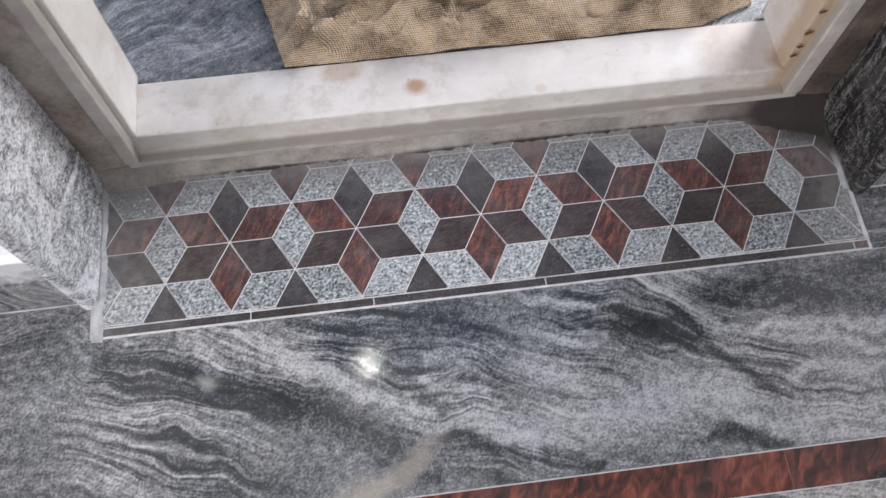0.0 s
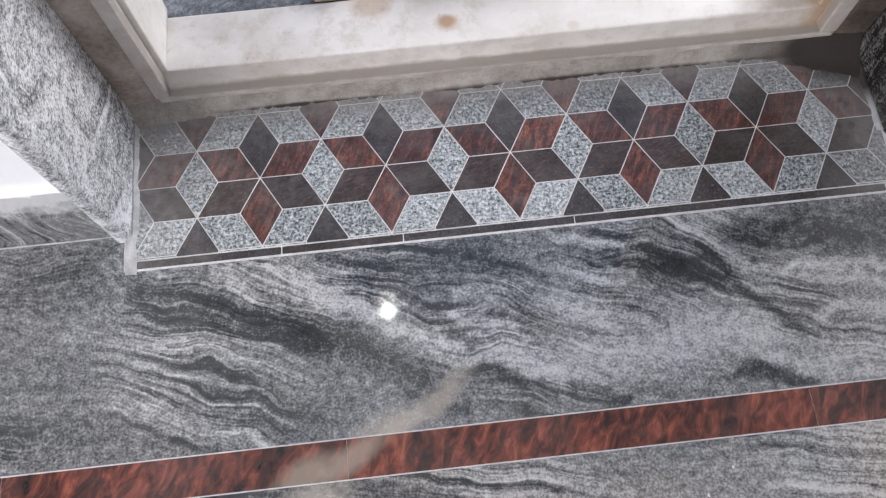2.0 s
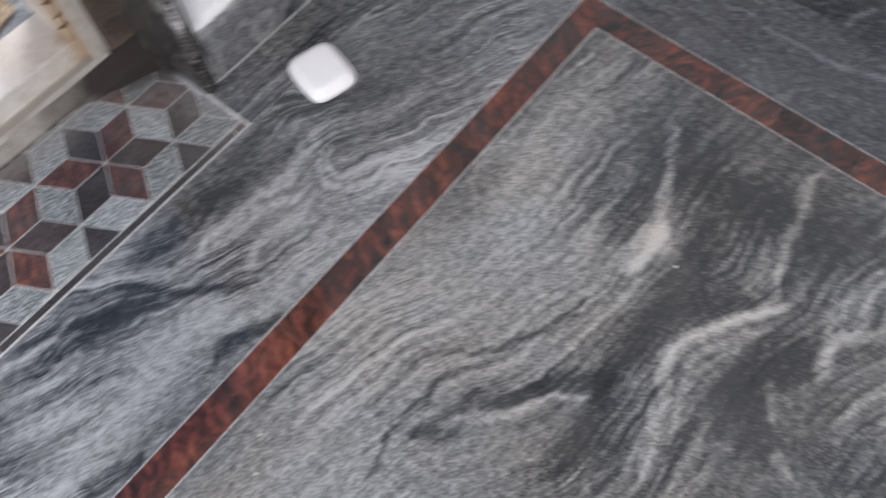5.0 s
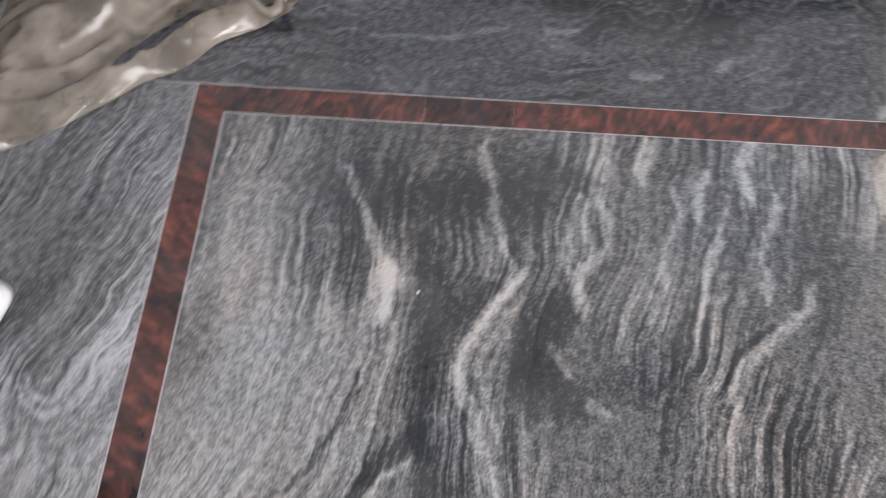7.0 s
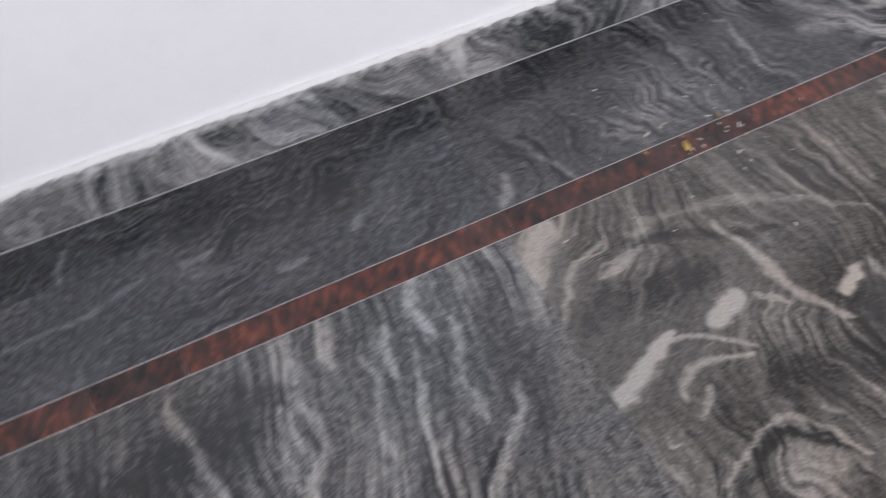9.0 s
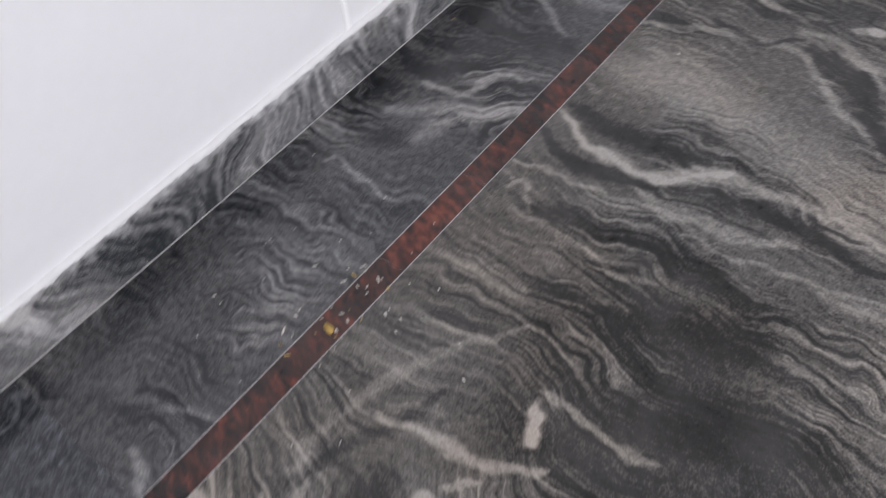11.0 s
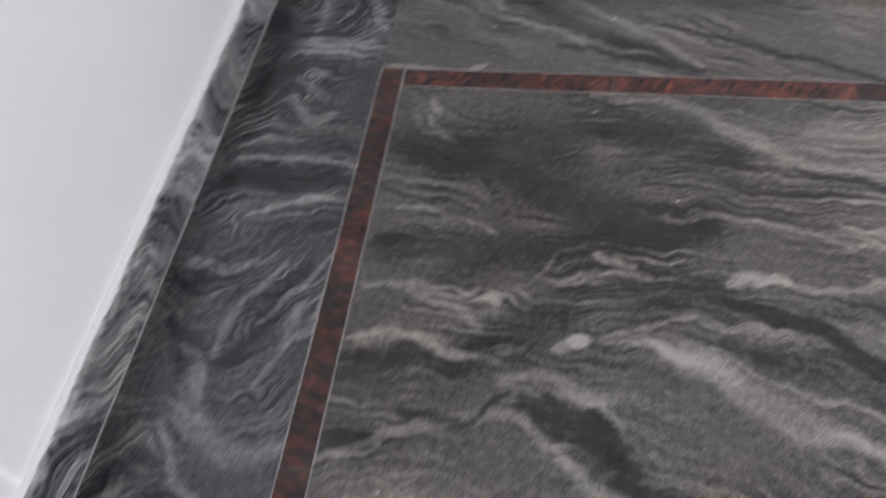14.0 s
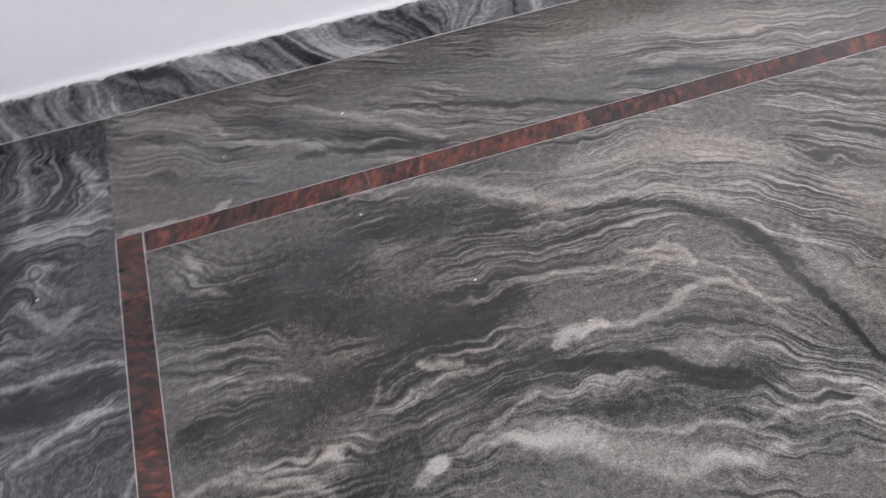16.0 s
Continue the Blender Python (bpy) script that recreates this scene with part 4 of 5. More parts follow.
for y0, y1, z0, z1 in ((BACK_Y, 0.3, -0.1, 1.0), (BACK_Y, 0.3, 2.45, ROOM_H), (BACK_Y, -4.3, 1.0, 2.45), (-0.9, 0.3, 1.0, 2.45)):
    block("wall_piece", FAR_X - 0.2, FAR_X, y0, y1, z0, z1, WALL, wall_window)
ceiling = block("ceiling", FAR_X - 0.2, SIDE_X + 0.22, BACK_Y - 0.22, 0.30, ROOM_H, ROOM_H + 0.15, WALL)
tagged(ceiling, "plain white ceiling", "ceiling", kind="structure")


# skirtings with a ragged putty line on top
def skirting(name, axis, at, a, b, h, cuts, sign):
    """A skirting along an axis, its face at 'at', its back towards sign."""
    sk = tagged(empty(name), "dark grey veined granite skirting with white putty along its top", "skirting", kind="structure")
    ends = [a, *cuts, b]
    lo, hi = sorted((at, at + sign * 0.014))
    for p, q in zip(ends, ends[1:]):
        r = (p + 0.0008, q - 0.0008)
        if axis == "x":
            block("skirting_piece", *r, lo, hi, 0.0015, h, GRANITE_SKIRT, sk, bevel=0.0012)
        else:
            block("skirting_piece", lo, hi, *r, 0.0015, h, GRANITE_SKIRT, sk, bevel=0.0012)
    bm = bmesh.new()
    n = int((b - a) / 0.006)
    rows = []
    for i in range(n + 1):
        s = a + (b - a) * i / n
        drop = 0.002 + 0.012 * max(0.0, noise.noise((s * 9, at * 3, 1.0))) + 0.008 * max(0.0, noise.noise((s * 37, at, 4.0))) + 0.012 * max(0.0, noise.noise((s * 110, at, 6.0)))
        out = 0.0012 + 0.0015 * abs(noise.noise((s * 21, 2.0, at)))
        prof = ((-sign * out * 0.4, -drop), (-sign * out, -drop * 0.5), (-sign * out, 0.003), (sign * 0.013, 0.006 + 0.004 * noise.noise((s * 15, 0, 9))))
        rows.append([bm.verts.new((s, at + d, h + z) if axis == "x" else (at + d, s, h + z)) for d, z in prof])
    for r0, r1 in zip(rows, rows[1:]):
        for i in range(3):
            bm.faces.new((r0[i], r1[i], r1[i + 1], r0[i + 1]))
    part("putty_line", bm, PUTTY, sk, "ragged white putty line", smooth=True)
    bm = bmesh.new()
    for i in range(int((b - a) / 0.05)):
        s = a + 0.05 * i
        w = 0.0016 + 0.0016 * abs(noise.noise((s * 13, at, 3)))
        l2, h2 = sorted((at, at - sign * w))
        if axis == "x":
            box(bm, s, s + 0.05, l2, h2, 0.0, 0.0015)
        else:
            box(bm, l2, h2, s, s + 0.05, 0.0, 0.0015)
    part("joint_bead", bm, GROUT, sk)
    return sk


skirting("skirting_side", "y", SIDE_X, BACK_Y, FACE_R, 0.16, [-4.35, -3.62, -2.25, -1.32], 1)
skirting("skirting_back", "x", BACK_Y, FAR_X, SIDE_X, 0.14, [-0.6, 0.55, 1.78], -1)
skirting("skirting_door_left", "x", FACE_L, FAR_X, DOOR_L - 0.03, 0.21, [-1.1], 1)
skirting("skirting_door_right", "x", FACE_R, DOOR_R + 0.03, SIDE_X, 0.16, [], 1)

# joints of the side wall, as raised white beads
for y, lean in ((-2.955, 0.014), (-3.414, 0.055)):
    bm = bmesh.new()
    box(bm, SIDE_X + 0.0095, SIDE_X + 0.013, y - 0.007, y + 0.007, 0.165, ROOM_H, 0.0016)
    for v in bm.verts:
        v.co.y += lean * (v.co.z - 0.165)
    tagged(part("wall_joint", bm, BEAD), "raised white filler joint on the wall", "wall joint", "wall joints", "structure")

# ---- the doorway ----
L = 0.08
H = L * math.sqrt(3) / 2
mosaic = tagged(empty("mosaic_floor"), "doorway floor of granite rhombs laid as six-pointed stars", "mosaic floor", kind="structure")
BACK = 0.156


def rhomb(pts, material):
    for axis, limit, less in ((0, DOOR_L + 0.002, False), (0, DOOR_R - 0.002, True), (1, LINE_B + 0.0008, False), (1, BACK, True)):
        pts = clip(pts, axis, limit, less) if len(pts) > 2 else pts
    if len(pts) < 3:
        return
    area2 = sum(a[0] * b[1] - b[0] * a[1] for a, b in zip(pts, pts[1:] + pts[:1]))
    if abs(area2) < 1e-4:
        return
    if area2 < 0:
        pts = pts[::-1]
    bm = bmesh.new()
    prism(bm, shrink(pts, 0.0010), -0.015, 0.0 + random.uniform(-0.0002, 0.0002), 0.0004)
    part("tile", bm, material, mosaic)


for m in range(-4, 13):
    for n in range(-4, 4):
        if (m + n) % 2:
            continue
        x, y = 1.5 * L * m, H * n
        up = [(x, y), (x + L / 2, y + H), (x, y + 2 * H), (x - L / 2, y + H)]
        right = [(x, y), (x + L, y), (x + 1.5 * L, y + H), (x + L / 2, y + H)]
        left = [(x, y), (x - L / 2, y + H), (x - 1.5 * L, y + H), (x - L, y)]
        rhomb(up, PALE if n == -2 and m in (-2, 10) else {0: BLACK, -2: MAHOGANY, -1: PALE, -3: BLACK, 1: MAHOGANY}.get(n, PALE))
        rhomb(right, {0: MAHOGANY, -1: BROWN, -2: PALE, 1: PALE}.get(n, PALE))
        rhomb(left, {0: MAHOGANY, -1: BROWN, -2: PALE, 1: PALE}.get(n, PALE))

for a, b, mat in ((DOOR_L - 0.012, 0.035, BLACK), (0.035, 0.26, BROWN), (0.26, 0.58, BLACK), (0.58, 1.172, BLACK), (1.172, DOOR_R, MAHOGANY)):
    bm = bmesh.new()
    prism(bm, [(a + 0.001, LINE_F + 0.0046), (b - 0.001, LINE_F + 0.0046), (b - 0.001, LINE_B - 0.001), (a + 0.001, LINE_B - 0.001)], -0.015, 0.0, 0.0004)
    part("border_tile", bm, mat, mosaic)


def lining(name, x_face, sign, y0, y1, material, label):
    """A granite lining of the doorway with a rounded front edge. sign: towards the wall."""
    bm = bmesh.new()
    r, t = 0.017, 0.034
    prof = [(x_face, y1)]
    prof += [(x_face + sign * (r - r * math.cos(a)), y0 + r - r * math.sin(a)) for a in [math.pi / 2 * k / 6 for k in range(7)]]
    prof += [(x_face + sign * (t - r + r * math.sin(a)), y0 + r - r * math.cos(a)) for a in [math.pi / 2 * k / 6 for k in range(7)]]
    prof += [(x_face + sign * t, y1)]
    lo = [bm.verts.new((x, y, 0.0005)) for x, y in prof]
    hi = [bm.verts.new((x, y, 2.25)) for x, y in prof]
    for i in range(len(prof)):
        j = (i + 1) % len(prof)
        bm.faces.new((lo[i], lo[j], hi[j], hi[i]))
    bm.faces.new(lo), bm.faces.new(hi)
    bmesh.ops.recalc_face_normals(bm, faces=list(bm.faces))
    return tagged(part(name, bm, material), label, "door lining", kind="structure")


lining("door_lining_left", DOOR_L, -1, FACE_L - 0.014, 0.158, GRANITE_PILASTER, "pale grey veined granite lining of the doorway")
lining("door_lining_right", DOOR_R, 1, FACE_R - 0.014, 0.158, GRANITE_PILASTER_SHADED, "granite lining of the doorway, darkened for shade and stain")


# the stepped marble frame: sill and two jambs, with the plaster beside it
J_L, J_R, TOP, STEP = -0.143, 1.088, 0.103, 0.055
Y_STEP, Y_FACE, Y_BACK = 0.160, 0.187, 0.306
door_frame = tagged(empty("door_frame"), "cream marble door frame with a stepped edge, stained and dusty", "door frame", kind="structure")
bm = bmesh.new()
box(bm, J_L - 0.032, J_R + 0.045, Y_STEP, Y_FACE + 0.01, 0.0, STEP, 0.004)
box(bm, J_L - 0.06, J_R + 0.06, Y_FACE, Y_BACK, 0.0, TOP, 0.005)
part("sill", bm, MARBLE, door_frame, "stepped cream marble sill with brown stains")
for x, s, w in ((J_L, -1, 0.038), (J_R, 1, 0.05)):
    bm = bmesh.new()
    a, b = sorted((x, x + s * 0.06))
    box(bm, a, b, Y_FACE, Y_BACK + 0.02, TOP - 0.002, 2.25, 0.004)
    a, b = sorted((x + s * (0.010 if s < 0 else 0.016), x + s * w))
    box(bm, a, b, Y_STEP, Y_FACE + 0.002, STEP - 0.002, 2.25, 0.004)
    part("jamb", bm, MARBLE, door_frame)
for k, (z, w) in enumerate(((0.135, 0.020), (0.165, 0.016), (0.20, 0.022), (0.26, 0.018))):
    bm = bmesh.new()
    y = Y_FACE + 0.002
    pts = [(0, 0, 0), (-w * 0.5, -0.004, w * 0.5), (-w * 0.9, -0.016, w * 1.3), (w * 0.1, -0.008, w * 0.9)]
    v = [bm.verts.new((J_R + 0.008 + a, y + b, z + c)) for a, b, c in pts]
    u = [bm.verts.new((J_R + 0.009 + a, y + b + 0.002, z + c)) for a, b, c in pts]
    bm.faces.new(v), bm.faces.new(u[::-1])
    for i in range(4):
        bm.faces.new((v[i], u[i], u[(i + 1) % 4], v[(i + 1) % 4]))
    part("flake", bm, FLAKE, door_frame, "brown peeling flake of glue")
for name, x0, x1 in (("plaster_left", DOOR_L - 0.04, J_L - 0.030), ("plaster_right", J_R + 0.048, DOOR_R + 0.05)):
    bm = bmesh.new()
    n = 60
    rows = []
    for i in range(n + 1):
        z = 2.25 * i / n
        rows.append([bm.verts.new((x0 + (x1 - x0) * k / 5, 0.163 + 0.006 * noise.noise((x0 * 5 + k * 0.7, z * 9, 2)), z)) for k in range(6)] )
    for r0, r1 in zip(rows, rows[1:]):
        for k in range(5):
            bm.faces.new((r0[k], r0[k + 1], r1[k + 1], r1[k]))
    ge = bmesh.ops.extrude_face_region(bm, geom=list(bm.faces))
    bmesh.ops.translate(bm, vec=(0, 0.12, 0), verts=[v for v in ge["geom"] if isinstance(v, bmesh.types.BMVert)])
    bmesh.ops.recalc_face_normals(bm, faces=list(bm.faces))
    tagged(part(name, bm, PLASTER if "left" in name else SHADED_PLASTER, smooth=True), "rough brown-grey plaster between lining and door frame", "plaster", kind="structure")

# cement smear at the foot of the sill
bm = bmesh.new()
n = 150
rows = []
for i in range(n + 1):
    x = DOOR_L + 0.002 + (DOOR_R - DOOR_L - 0.004) * i / n
    e = 0.010 + 0.006 * noise.noise((x * 9, 0, 3)) + 0.004 * noise.noise((x * 31, 0, 7))
    e += 0.006 * noise.noise((x * 80, 0, 9)) + 0.07 * max(0.0, 1 - abs(x - DOOR_R) / 0.2) + 0.02 * max(0.0, 1 - abs(x - DOOR_L) / 0.2)
    zz = 0.041 + 0.008 * noise.noise((x * 7, 5, 1))
    rows.append([bm.verts.new(v) for v in ((x, BACK + 0.003 - e, 0.0), (x, BACK + 0.003 - e * 0.8, 0.0016), (x, BACK + 0.003 - e * 0.35, 0.006), (x, BACK + 0.0025, zz), (x, BACK + 0.02, zz), (x, BACK + 0.02, 0.0))])
for r0, r1 in zip(rows, rows[1:]):
    for k in range(5):
        bm.faces.new((r0[k], r1[k], r1[k + 1], r0[k + 1]))
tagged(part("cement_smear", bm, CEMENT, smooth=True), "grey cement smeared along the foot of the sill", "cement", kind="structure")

# cement film along the foot of the linings
for x, sgn, y0 in ((DOOR_L, 1, LINE_F - 0.006), (DOOR_R, -1, FACE_R)):
    bm = bmesh.new()
    rows = []
    for i in range(41):
        y = y0 + (0.15 - y0) * i / 40
        w = 0.011 + 0.006 * noise.noise((y * 18, x, 1)) + 0.003 * noise.noise((y * 60, x, 2))
        z = 0.003 + 0.002 * noise.noise((y * 25, 3, x))
        rows.append([bm.verts.new((x + sgn * d, y, h)) for d, h in ((w, 0.0), (w * 0.8, 0.0012), (w * 0.3, z), (-0.010 if y < FACE_L else 0.0, z * 1.5), (-0.010 if y < FACE_L else 0.0, 0.0))])
    for r0, r1 in zip(rows, rows[1:]):
        for k in range(4):
            bm.faces.new((r0[k], r1[k], r1[k + 1], r0[k + 1]) if sgn > 0 else (r0[k + 1], r1[k + 1], r1[k], r0[k]))
    tagged(part("cement_fillet", bm, FILM, smooth=True), "pale cement film along the foot of the door lining", "cement", kind="structure")

# ---- beyond the sill ----
yard = tagged(empty("yard_floor"), "grey granite slabs beyond the door sill", "pavement", kind="structure")
for i in range(4):
    for j in range(4):
        x0, y0 = -2.4 + 1.4 * i, Y_BACK + 0.75 * j
        block("slab", x0 + 0.001, x0 + 1.399, y0 + 0.001, y0 + 0.749, -0.05, 0.094, GRANITE_YARD, yard, bevel=0.001)
yard_wall = tagged(block("yard_wall", -2.6, 3.4, 3.31, 3.5, -0.1, 2.4, WALL), "plain white yard wall", "wall", kind="structure")


def crease(p, k):
    """A sharp fold, 1 on its ridge."""
    return max(0.0, 1 - k * abs(noise.noise(p))) ** 1.6


# folds of the sack: ends, height, width on either side
SACK_FOLDS = (
    (0.20, 0.32, 0.325, 0.435, 0.050, 0.040, 0.010),
    (0.325, 0.44, 0.47, 0.325, 0.066, 0.012, 0.055),
    (0.22, 0.52, 0.43, 0.47, 0.060, 0.024, 0.034),
    (0.44, 0.41, 0.68, 0.415, 0.060, 0.012, 0.042),
    (0.50, 0.345, 0.78, 0.375, 0.058, 0.011, 0.034),
    (0.60, 0.320, 0.86, 0.335, 0.026, 0.008, 0.020),
    (0.74, 0.42, 0.98, 0.350, 0.055, 0.012, 0.040),
    (0.52, 0.47, 0.90, 0.50, 0.070, 0.018, 0.045),
    (0.15, 0.40, 0.19, 0.55, 0.030, 0.014, 0.030),
    (0.24, 0.33, 0.30, 0.37, 0.020, 0.006, 0.012),
    (0.36, 0.33, 0.40, 0.37, 0.018, 0.006, 0.012),
    (0.30, 0.60, 0.80, 0.62, 0.070, 0.030, 0.040),
)


def fold_height(x, y):
    z = 0.0
    wx, wy = x + 0.014 * noise.noise((x * 11, y * 11, 3)), y + 0.014 * noise.noise((x * 11, y * 11, 8))
    for x0, y0, x1, y1, h, left, right in SACK_FOLDS:
        dx, dy = x1 - x0, y1 - y0
        n = math.hypot(dx, dy)
        t = ((wx - x0) * dx + (wy - y0) * dy) / n ** 2
        d = ((wy - y0) * dx - (wx - x0) * dy) / n
        end = max(0.0, -t, t - 1) * n
        w = left if d > 0 else right
        z += h * math.exp(-(abs(d) / w) ** 1.35 - (end / 0.03) ** 2)
    return z


def burlap_sheet():
    """A rumpled burlap sack that lies on the slabs beyond the sill."""
    bm = bmesh.new()
    uv = bm.loops.layers.uv.new("UVMap")
    nx, ny = 220, 140
    grid = []
    for j in range(ny + 1):
        row = []
        for i in range(nx + 1):
            u, v = i / nx, j / ny
            left = 0.138 - 0.24 * (0.66 * v) + 0.010 * noise.noise((v * 9, 1, 5))
            x = left + (1.075 - left) * u
            front = 0.3085 + 0.008 * max(0.0, noise.noise((u * 6, 2, 8))) + 0.040 * max(0.0, u - 0.88) / 0.12
            y = front + (0.97 - front) * v
            p = Vector((x * 9.0 + y * 6, y * 14 - x * 3, 0.3))
            p += 0.5 * noise.noise_vector(p * 0.7)
            wave = 120 * (y * 0.85 - x * 0.32) + 7.0 * noise.noise((x * 4, y * 5, 2.0)) + 2.0 * noise.noise((x * 14, y * 14, 6.0))
            z = 0.7 * fold_height(x, y) + 0.030 * (1 - abs(math.sin(wave / 2))) * (0.35 + 1.3 * abs(noise.noise((x * 5, y * 5, 9.0))))
            z += crease(p, 2.6) * 0.024 + crease(p * 2.1 + Vector((3, 1, 0)), 2.6) * 0.012 + 0.003 * noise.noise((x * 45, y * 45, 1))
            rim = min(1.0, min(u, 1 - u, v, 1 - v) * 16)
            z = 0.0985 + max(0.0, 0.003 + z) * (0.35 + 0.65 * rim) * min(1.0, 0.35 + v * 25)
            row.append((bm.verts.new((x, y, z)), (x + 0.5 * z, y + 0.7 * z)))
        grid.append(row)
    for j in range(ny):
        for i in range(nx):
            q = (grid[j][i], grid[j][i + 1], grid[j + 1][i + 1], grid[j + 1][i])
            f = bm.faces.new([a for a, _ in q])
            for lp, (_, w) in zip(f.loops, q):
                lp[uv].uv = w
    ge = bmesh.ops.extrude_face_region(bm, geom=list(bm.faces))
    bmesh.ops.translate(bm, vec=(0, 0, -0.0025), verts=[v for v in ge["geom"] if isinstance(v, bmesh.types.BMVert)])
    bmesh.ops.recalc_face_normals(bm, faces=list(bm.faces))
    return part("burlap_sack", bm, BURLAP, smooth=True)


sack = tagged(burlap_sheet(), "rumpled brown burlap sack lying behind the marble sill", "sack")


def frayed_hem():
    """The rolled, frayed hem that runs over the sack's middle folds, with its loose threads."""
    bm = bmesh.new()
    line = curve_through(((0.335, 0.435), (0.375, 0.40), (0.42, 0.375), (0.452, 0.335), (0.475, 0.322)), 12)
    rings = []
    for i, (x, y) in enumerate(line):
        r = 0.0058 * (0.8 + 0.5 * abs(noise.noise((i * 0.6, 1, 4))))
        z = 0.1115 + 0.7 * fold_height(x, y)
        d = line[min(i + 1, len(line) - 1)] - line[max(i - 1, 0)]
        d = d / (np.linalg.norm(d) + 1e-9)
        ring = []
        for k in range(10):
            a = 2 * math.pi * k / 10
            q = r * (1 + 0.28 * math.sin(3 * a + i * 0.9))
            ring.append(bm.verts.new((x - d[1] * q * math.cos(a), y + d[0] * q * math.cos(a), z + q * math.sin(a))))
        rings.append(ring)
    for a, b in zip(rings, rings[1:]):
        for k in range(10):
            bm.faces.new((a[k], a[(k + 1) % 10], b[(k + 1) % 10], b[k]))
    bm.faces.new(rings[0][::-1]), bm.faces.new(rings[-1])
    part("hem", bm, CORD, sack, "frayed rolled hem", smooth=True)
    for i in range(0, len(line) - 1, 3):
        x, y = line[i]
        z = 0.112 + 0.7 * fold_height(x, y)
        a = random.uniform(-2.4, -0.6)
        bm = bmesh.new()
        steps = [(x + 0.006 * k * math.cos(a + 0.12 * k), y + 0.006 * k * math.sin(a + 0.12 * k)) for k in range(5)]
        loops = [[bm.verts.new((px + 0.0009 * math.cos(b), py, z + 0.004 - 0.0012 * k * k * 0.4 + 0.0009 * math.sin(b))) for b in (0.0, 2.1, 4.2)] for k, (px, py) in enumerate(steps)]
        for p, q in zip(loops, loops[1:]):
            for k in range(3):
                bm.faces.new((p[k], p[(k + 1) % 3], q[(k + 1) % 3], q[k]))
        bm.faces.new(loops[0][::-1]), bm.faces.new(loops[-1])
        part("thread", bm, CORD, sack)


frayed_hem()


# ---- loose things ----
def soap_block():
    """A white plastic dish with rounded corners, bottom up."""
    root = tagged(empty("soap_dish", (1.385, -0.196, 0.0)), "white rounded plastic soap dish lying upside down on the floor", "dish")
    root.rotation_euler = (0, 0, radians(-14))
    bm = bmesh.new()
    rings = []
    for hx, hy, z, e in ((0.050, 0.058, 0.0005, 4.0), (0.056, 0.064, 0.004, 4.0), (0.057, 0.065, 0.012, 4.0), (0.054, 0.062, 0.020, 4.2), (0.047, 0.054, 0.027, 4.6), (0.042, 0.049, 0.0305, 5.0), (0.039, 0.046, 0.0318, 5.0), (0.030, 0.036, 0.032, 5.0)):
        ring = []
        for k in range(48):
            a = 2 * math.pi * k / 48
            c, s = math.cos(a), math.sin(a)
            ring.append(bm.verts.new((hx * math.copysign(abs(c) ** (2 / e), c), hy * math.copysign(abs(s) ** (2 / e), s), z)))
        rings.append(ring)
    for a, b in zip(rings, rings[1:]):
        for k in range(48):
            bm.faces.new((a[k], a[(k + 1) % 48], b[(k + 1) % 48], b[k]))
    bm.faces.new(rings[-1]), bm.faces.new(rings[0][::-1])
    part("shell", bm, WHITE_PLASTIC, root, smooth=True)
    return root


soap_block()


def along(pts, s):
    """The point at share s of an open line of points."""
    k = min(int(s * (len(pts) - 1)), len(pts) - 2)
    f = s * (len(pts) - 1) - k
    return Vector(pts[k]).lerp(Vector(pts[k + 1]), f)


def beside(p, a, b):
    """How far p lies from the stretch a-b, and the share along it."""
    a, b = Vector(a), Vector(b)
    d = b - a
    k = max(0.0, min(1.0, (p - a).dot(d) / d.length_squared))
    return (p - a - d * k).length, k


def swell(d, w):
    return math.exp(-(d / w) ** 2)


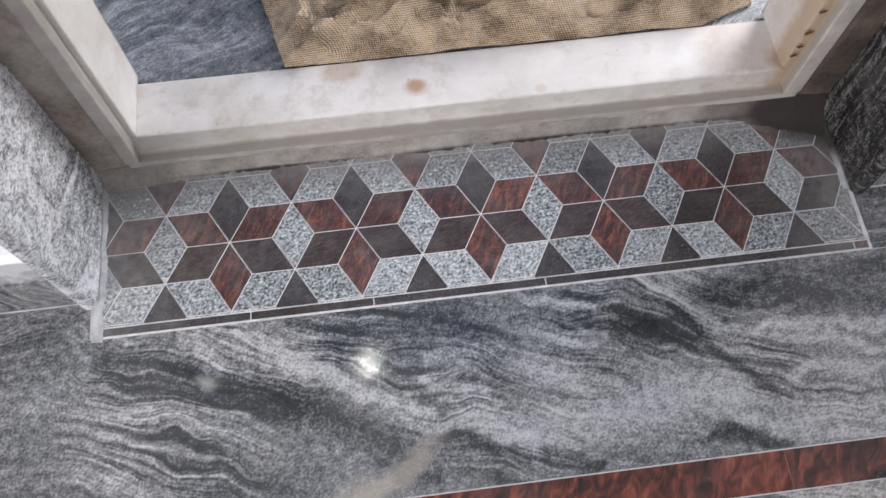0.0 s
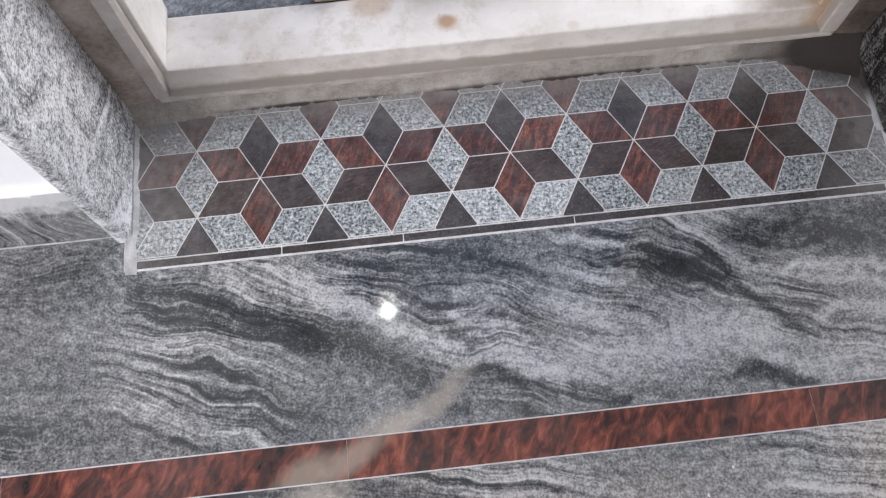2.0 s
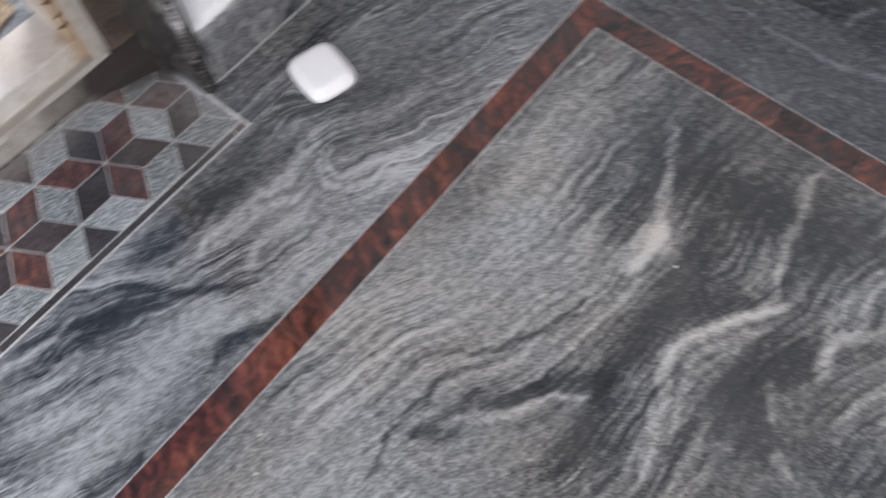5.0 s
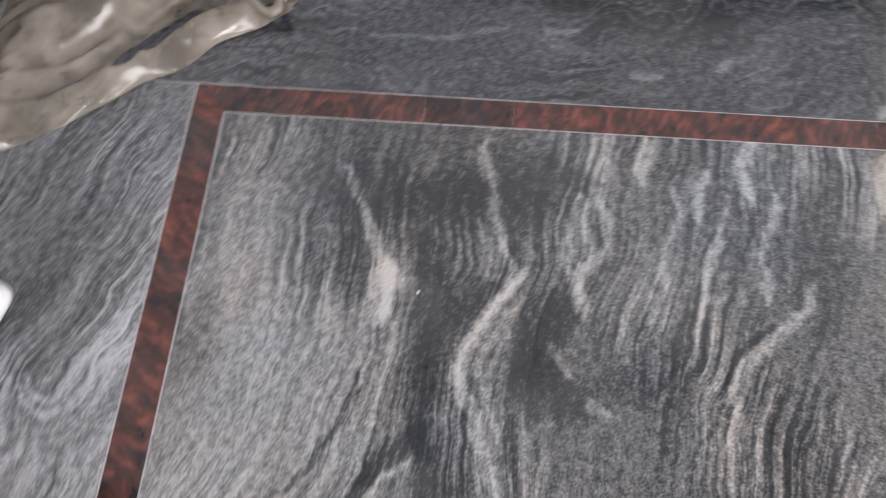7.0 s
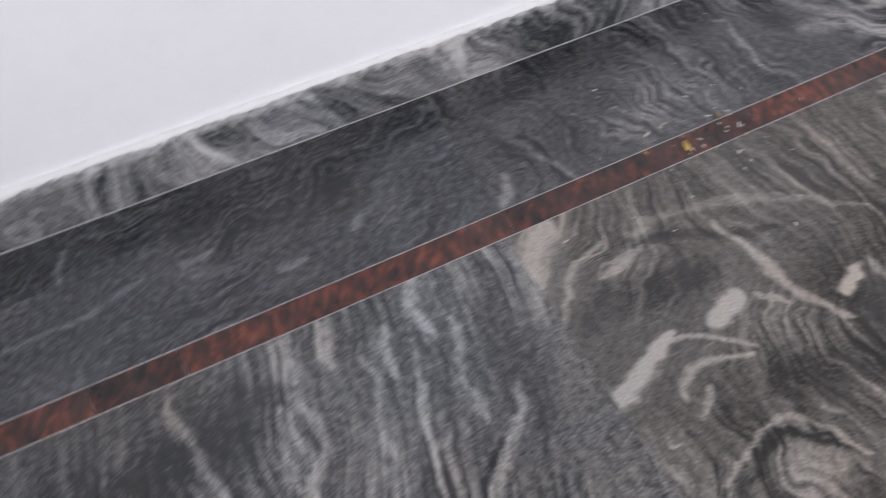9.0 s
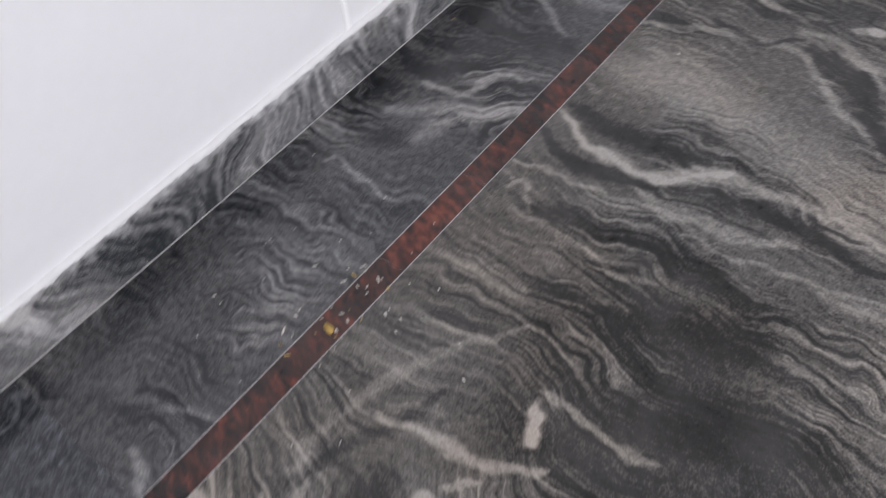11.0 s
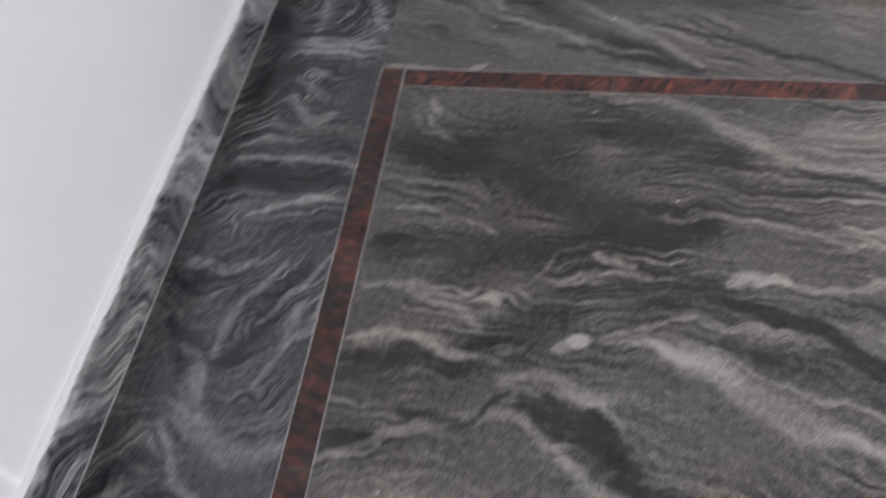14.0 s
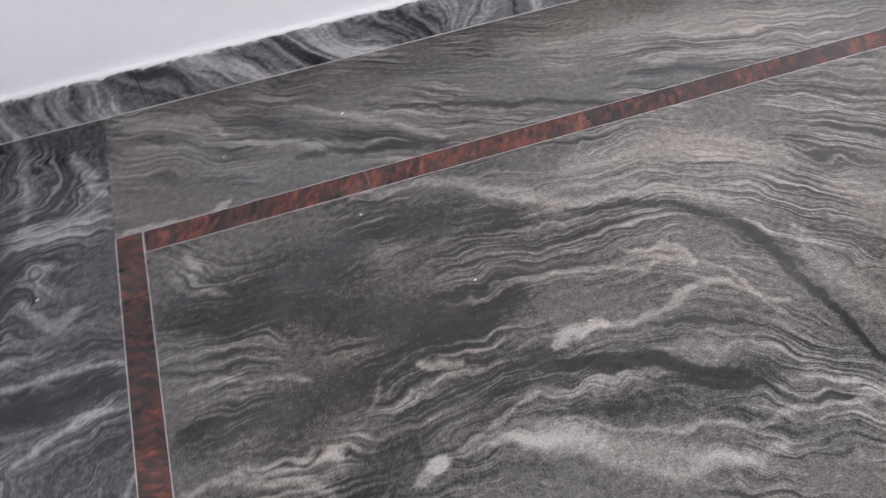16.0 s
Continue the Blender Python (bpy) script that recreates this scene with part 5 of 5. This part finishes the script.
def polythene_heap():
    """A crumpled bag of thin sheet plastic in the corner, its open mouth to the room, one flap up the skirting."""
    root = tagged(empty("plastic_bag", (2.08, -0.38, 0.0)), "crumpled cloudy beige plastic bag lying in the corner", "plastic bag")
    front = ((1.70, -0.12), (1.79, -0.27), (1.885, -0.375), (1.965, -0.485), (2.050, -0.585), (2.10, -0.66), (2.155, -0.682), (2.235, -0.63))
    back = ((1.72, -0.05), (1.85, -0.045), (2.05, -0.045), (2.25, -0.05), (2.295, -0.16), (2.295, -0.33), (2.294, -0.46), (2.285, -0.56))
    bm = bmesh.new()
    nu, nv = 110, 80
    grid = []
    for i in range(nu + 1):
        row = []
        for j in range(nv + 1):
            s, w = i / nu, (j / nv) ** 1.3
            f = along(front, s)
            q = f.lerp(along(back, s), w)
            if w < 0.25:
                q += (0.25 - w) * 0.05 * Vector((noise.noise((s * 9, 1, 2)), noise.noise((s * 9, 5, 2))))
            z = 0.0
            d, k = beside(q, (2.10, -0.58), (1.84, -0.27))
            z += 0.040 * swell(d, 0.050)
            d, k = beside(q, (2.20, -0.50), (2.02, -0.20))
            z += (0.075 - 0.015 * k) * swell(d, 0.065)
            d, k = beside(q, (2.25, -0.42), (2.20, -0.12))
            z += 0.085 * swell(d, 0.050)
            d, k = beside(q, (2.15, -0.56), (2.18, -0.60))
            z += 0.020 * swell(d, 0.045)
            d, k = beside(q, (1.98, -0.14), (1.80, -0.12))
            z += 0.050 * swell(d, 0.06)
            # soft folds that run along the heap, and sharper small ones
            r = Vector((q.x * 0.66 + q.y * 0.75, (q.x * 0.75 - q.y * 0.66), 0))
            p = Vector((r.x * 16, r.y * 5, 1.7))
            p += 0.7 * noise.noise_vector(p * 0.6)
            z += 0.020 * noise.noise(p) + 0.016 * (crease(p * 1.3, 2.2) - 0.3) + 0.006 * noise.noise(p * 2.6)
            # the hollow between the rolls and the open mouth
            d, k = beside(q, (2.085, -0.468), (1.94, -0.325))
            z -= 0.11 * swell(d, 0.022)
            d = (q - Vector((2.113, -0.621))).length
            z -= 0.09 * swell(d, 0.022)
            rim = min(1.0, w * 9) ** 0.5
            row.append(bm.verts.new((min(q.x, SIDE_X - 0.004), min(q.y, FACE_R - 0.004), max(0.0012, 0.002 + rim * max(0.0, z)))))
        grid.append(row)
    for i in range(nu):
        for j in range(nv):
            c = grid[i][j].co.xy
            if beside(c, (2.080, -0.462), (1.945, -0.330))[0] < 0.015 or (c - Vector((2.113, -0.621))).length < 0.015:
                continue
            bm.faces.new((grid[i][j], grid[i + 1][j], grid[i + 1][j + 1], grid[i][j + 1]))
    bmesh.ops.recalc_face_normals(bm, faces=list(bm.faces))
    bmesh.ops.translate(bm, vec=(-2.08, 0.38, 0), verts=list(bm.verts))
    part("sheet", bm, POLYTHENE, root, smooth=True)
    # rolled rim of the mouth
    bm = bmesh.new()
    n, mm = 40, 12
    ring = []
    for i in range(n):
        a = 2 * math.pi * i / n
        loop = []
        for j in range(mm):
            b = 2 * math.pi * j / mm
            rr = 0.028 + (0.010 + 0.004 * noise.noise((math.cos(a) * 2, math.sin(a) * 2, 3))) * math.cos(b)
            x, y = rr * math.cos(a) * 1.35, rr * math.sin(a) * 0.9
            loop.append(bm.verts.new((2.113 - 2.08 + x * 0.7 - y * 0.7, -0.621 + 0.38 + x * 0.7 + y * 0.7, max(0.002, 0.034 + 0.012 * math.sin(b) + 0.006 * math.sin(a * 2)))))
        ring.append(loop)
    for i in range(n):
        for j in range(mm):
            bm.faces.new((ring[i][j], ring[(i + 1) % n][j], ring[(i + 1) % n][(j + 1) % mm], ring[i][(j + 1) % mm]))
    part("mouth", bm, POLYTHENE, root, smooth=True)
    # the flap that leans up the skirting
    bm = bmesh.new()
    rows = []
    for i in range(31):
        k = i / 30
        c = Vector((2.155, -0.475, 0.066)).lerp(Vector((2.291, -0.570, 0.128)), k)
        half = 0.040 - 0.014 * k + 0.006 * math.sin(k * 7)
        row = []
        for j in range(13):
            v = j / 6 - 1
            row.append(bm.verts.new((min(SIDE_X - 0.005, c.x + 0.55 * v * half) - 2.08, c.y + 0.8 * v * half + 0.38, c.z + 0.009 * (1 - v * v) - 0.010 * math.cos(k * 5 + v * 2))))
        rows.append(row)
    for i in range(30):
        for j in range(12):
            bm.faces.new((rows[i][j], rows[i + 1][j], rows[i + 1][j + 1], rows[i][j + 1]))
    part("flap", bm, POLYTHENE, root, smooth=True)
    return root


polythene_heap()


def chip(name, x, y, size, material, label, z=0.0, long=1.0):
    bm = bmesh.new()
    bmesh.ops.create_icosphere(bm, subdivisions=1, radius=size)
    ang = random.uniform(0, math.pi)
    for v in bm.verts:
        v.co.x *= long * random.uniform(0.8, 1.2)
        v.co.y *= random.uniform(0.6, 1.0)
        v.co.z *= random.uniform(0.3, 0.5)
    lo = min(v.co.z for v in bm.verts)
    bmesh.ops.translate(bm, vec=(0, 0, -lo), verts=list(bm.verts))
    bmesh.ops.rotate(bm, cent=(0, 0, 0), matrix=Matrix.Rotation(ang, 3, "Z"), verts=list(bm.verts))
    ob = part(name, bm, material)
    ob.location = (x, y, z)
    return tagged(ob, label, "debris")


chip("wood_chip", 1.872, -2.376, 0.012, STRAW, "yellow crumb of sawdust on the red strip", long=1.3)["group"] = "debris on the floor"
for k in range(26):
    x, y = 1.872 + random.gauss(0, 0.045), -2.43 + random.gauss(0, 0.07)
    chip("stone_chip", x, y, random.uniform(0.0012, 0.0034), random.choice((CHIP, CHIP, STRAW)), "pale splinter lying on the polished floor", long=random.uniform(1.2, 3.5))["group"] = "debris on the floor"
for k in range(34):
    x, y = min(2.28, 1.93 + random.gauss(0, 0.14)), -2.42 + random.gauss(0, 0.17)
    chip("stone_chip", x, y, random.uniform(0.0012, 0.0024), CHIP, "pale splinter lying on the polished floor", long=random.uniform(1.2, 3.0))["group"] = "debris on the floor"
for k in range(30):
    x, y = 2.235 + random.gauss(0, 0.018), -5.16 + random.gauss(0, 0.022)
    chip("straw_chip", x, y, random.uniform(0.003, 0.006), STRAW if k % 3 else CHIP, "straw-coloured splinter in the wall corner", long=random.uniform(2, 4.5))["group"] = "debris on the floor"
for x, y in ((2.258, -3.286), (1.12, -3.51), (1.70, -3.52), (-0.18, 0.10), (-0.16, 0.085), (-0.155, 0.11), (1.47, -1.0), (0.72, -0.66), (0.77, -0.62), (1.60, -4.95), (1.25, -5.0), (2.1, -4.62), (1.1, -4.3), (0.9, -4.1), (1.3, -4.6)):
    chip("stone_chip", x, y, random.uniform(0.002, 0.004), CHIP if x != 2.258 else STRAW, "pale splinter lying on the polished floor", long=random.uniform(1, 2))["group"] = "debris on the floor"

# the lit bulb under the lintel
bulb = tagged(empty("hanging_bulb", (0.116, 0.275, 2.06)), "lit bulb hanging on a short cord under the lintel", "lamp")
bm = bmesh.new()
bmesh.ops.create_uvsphere(bm, u_segments=20, v_segments=12, radius=0.015)
part("bulb", bm, GLASS_BULB, bulb, smooth=True)
bm = bmesh.new()
bmesh.ops.create_cone(bm, cap_ends=True, segments=12, radius1=0.004, radius2=0.004, depth=0.17, matrix=Matrix.Translation((0, 0, 0.11)))
part("cord", bm, DARK_CHIP, bulb)
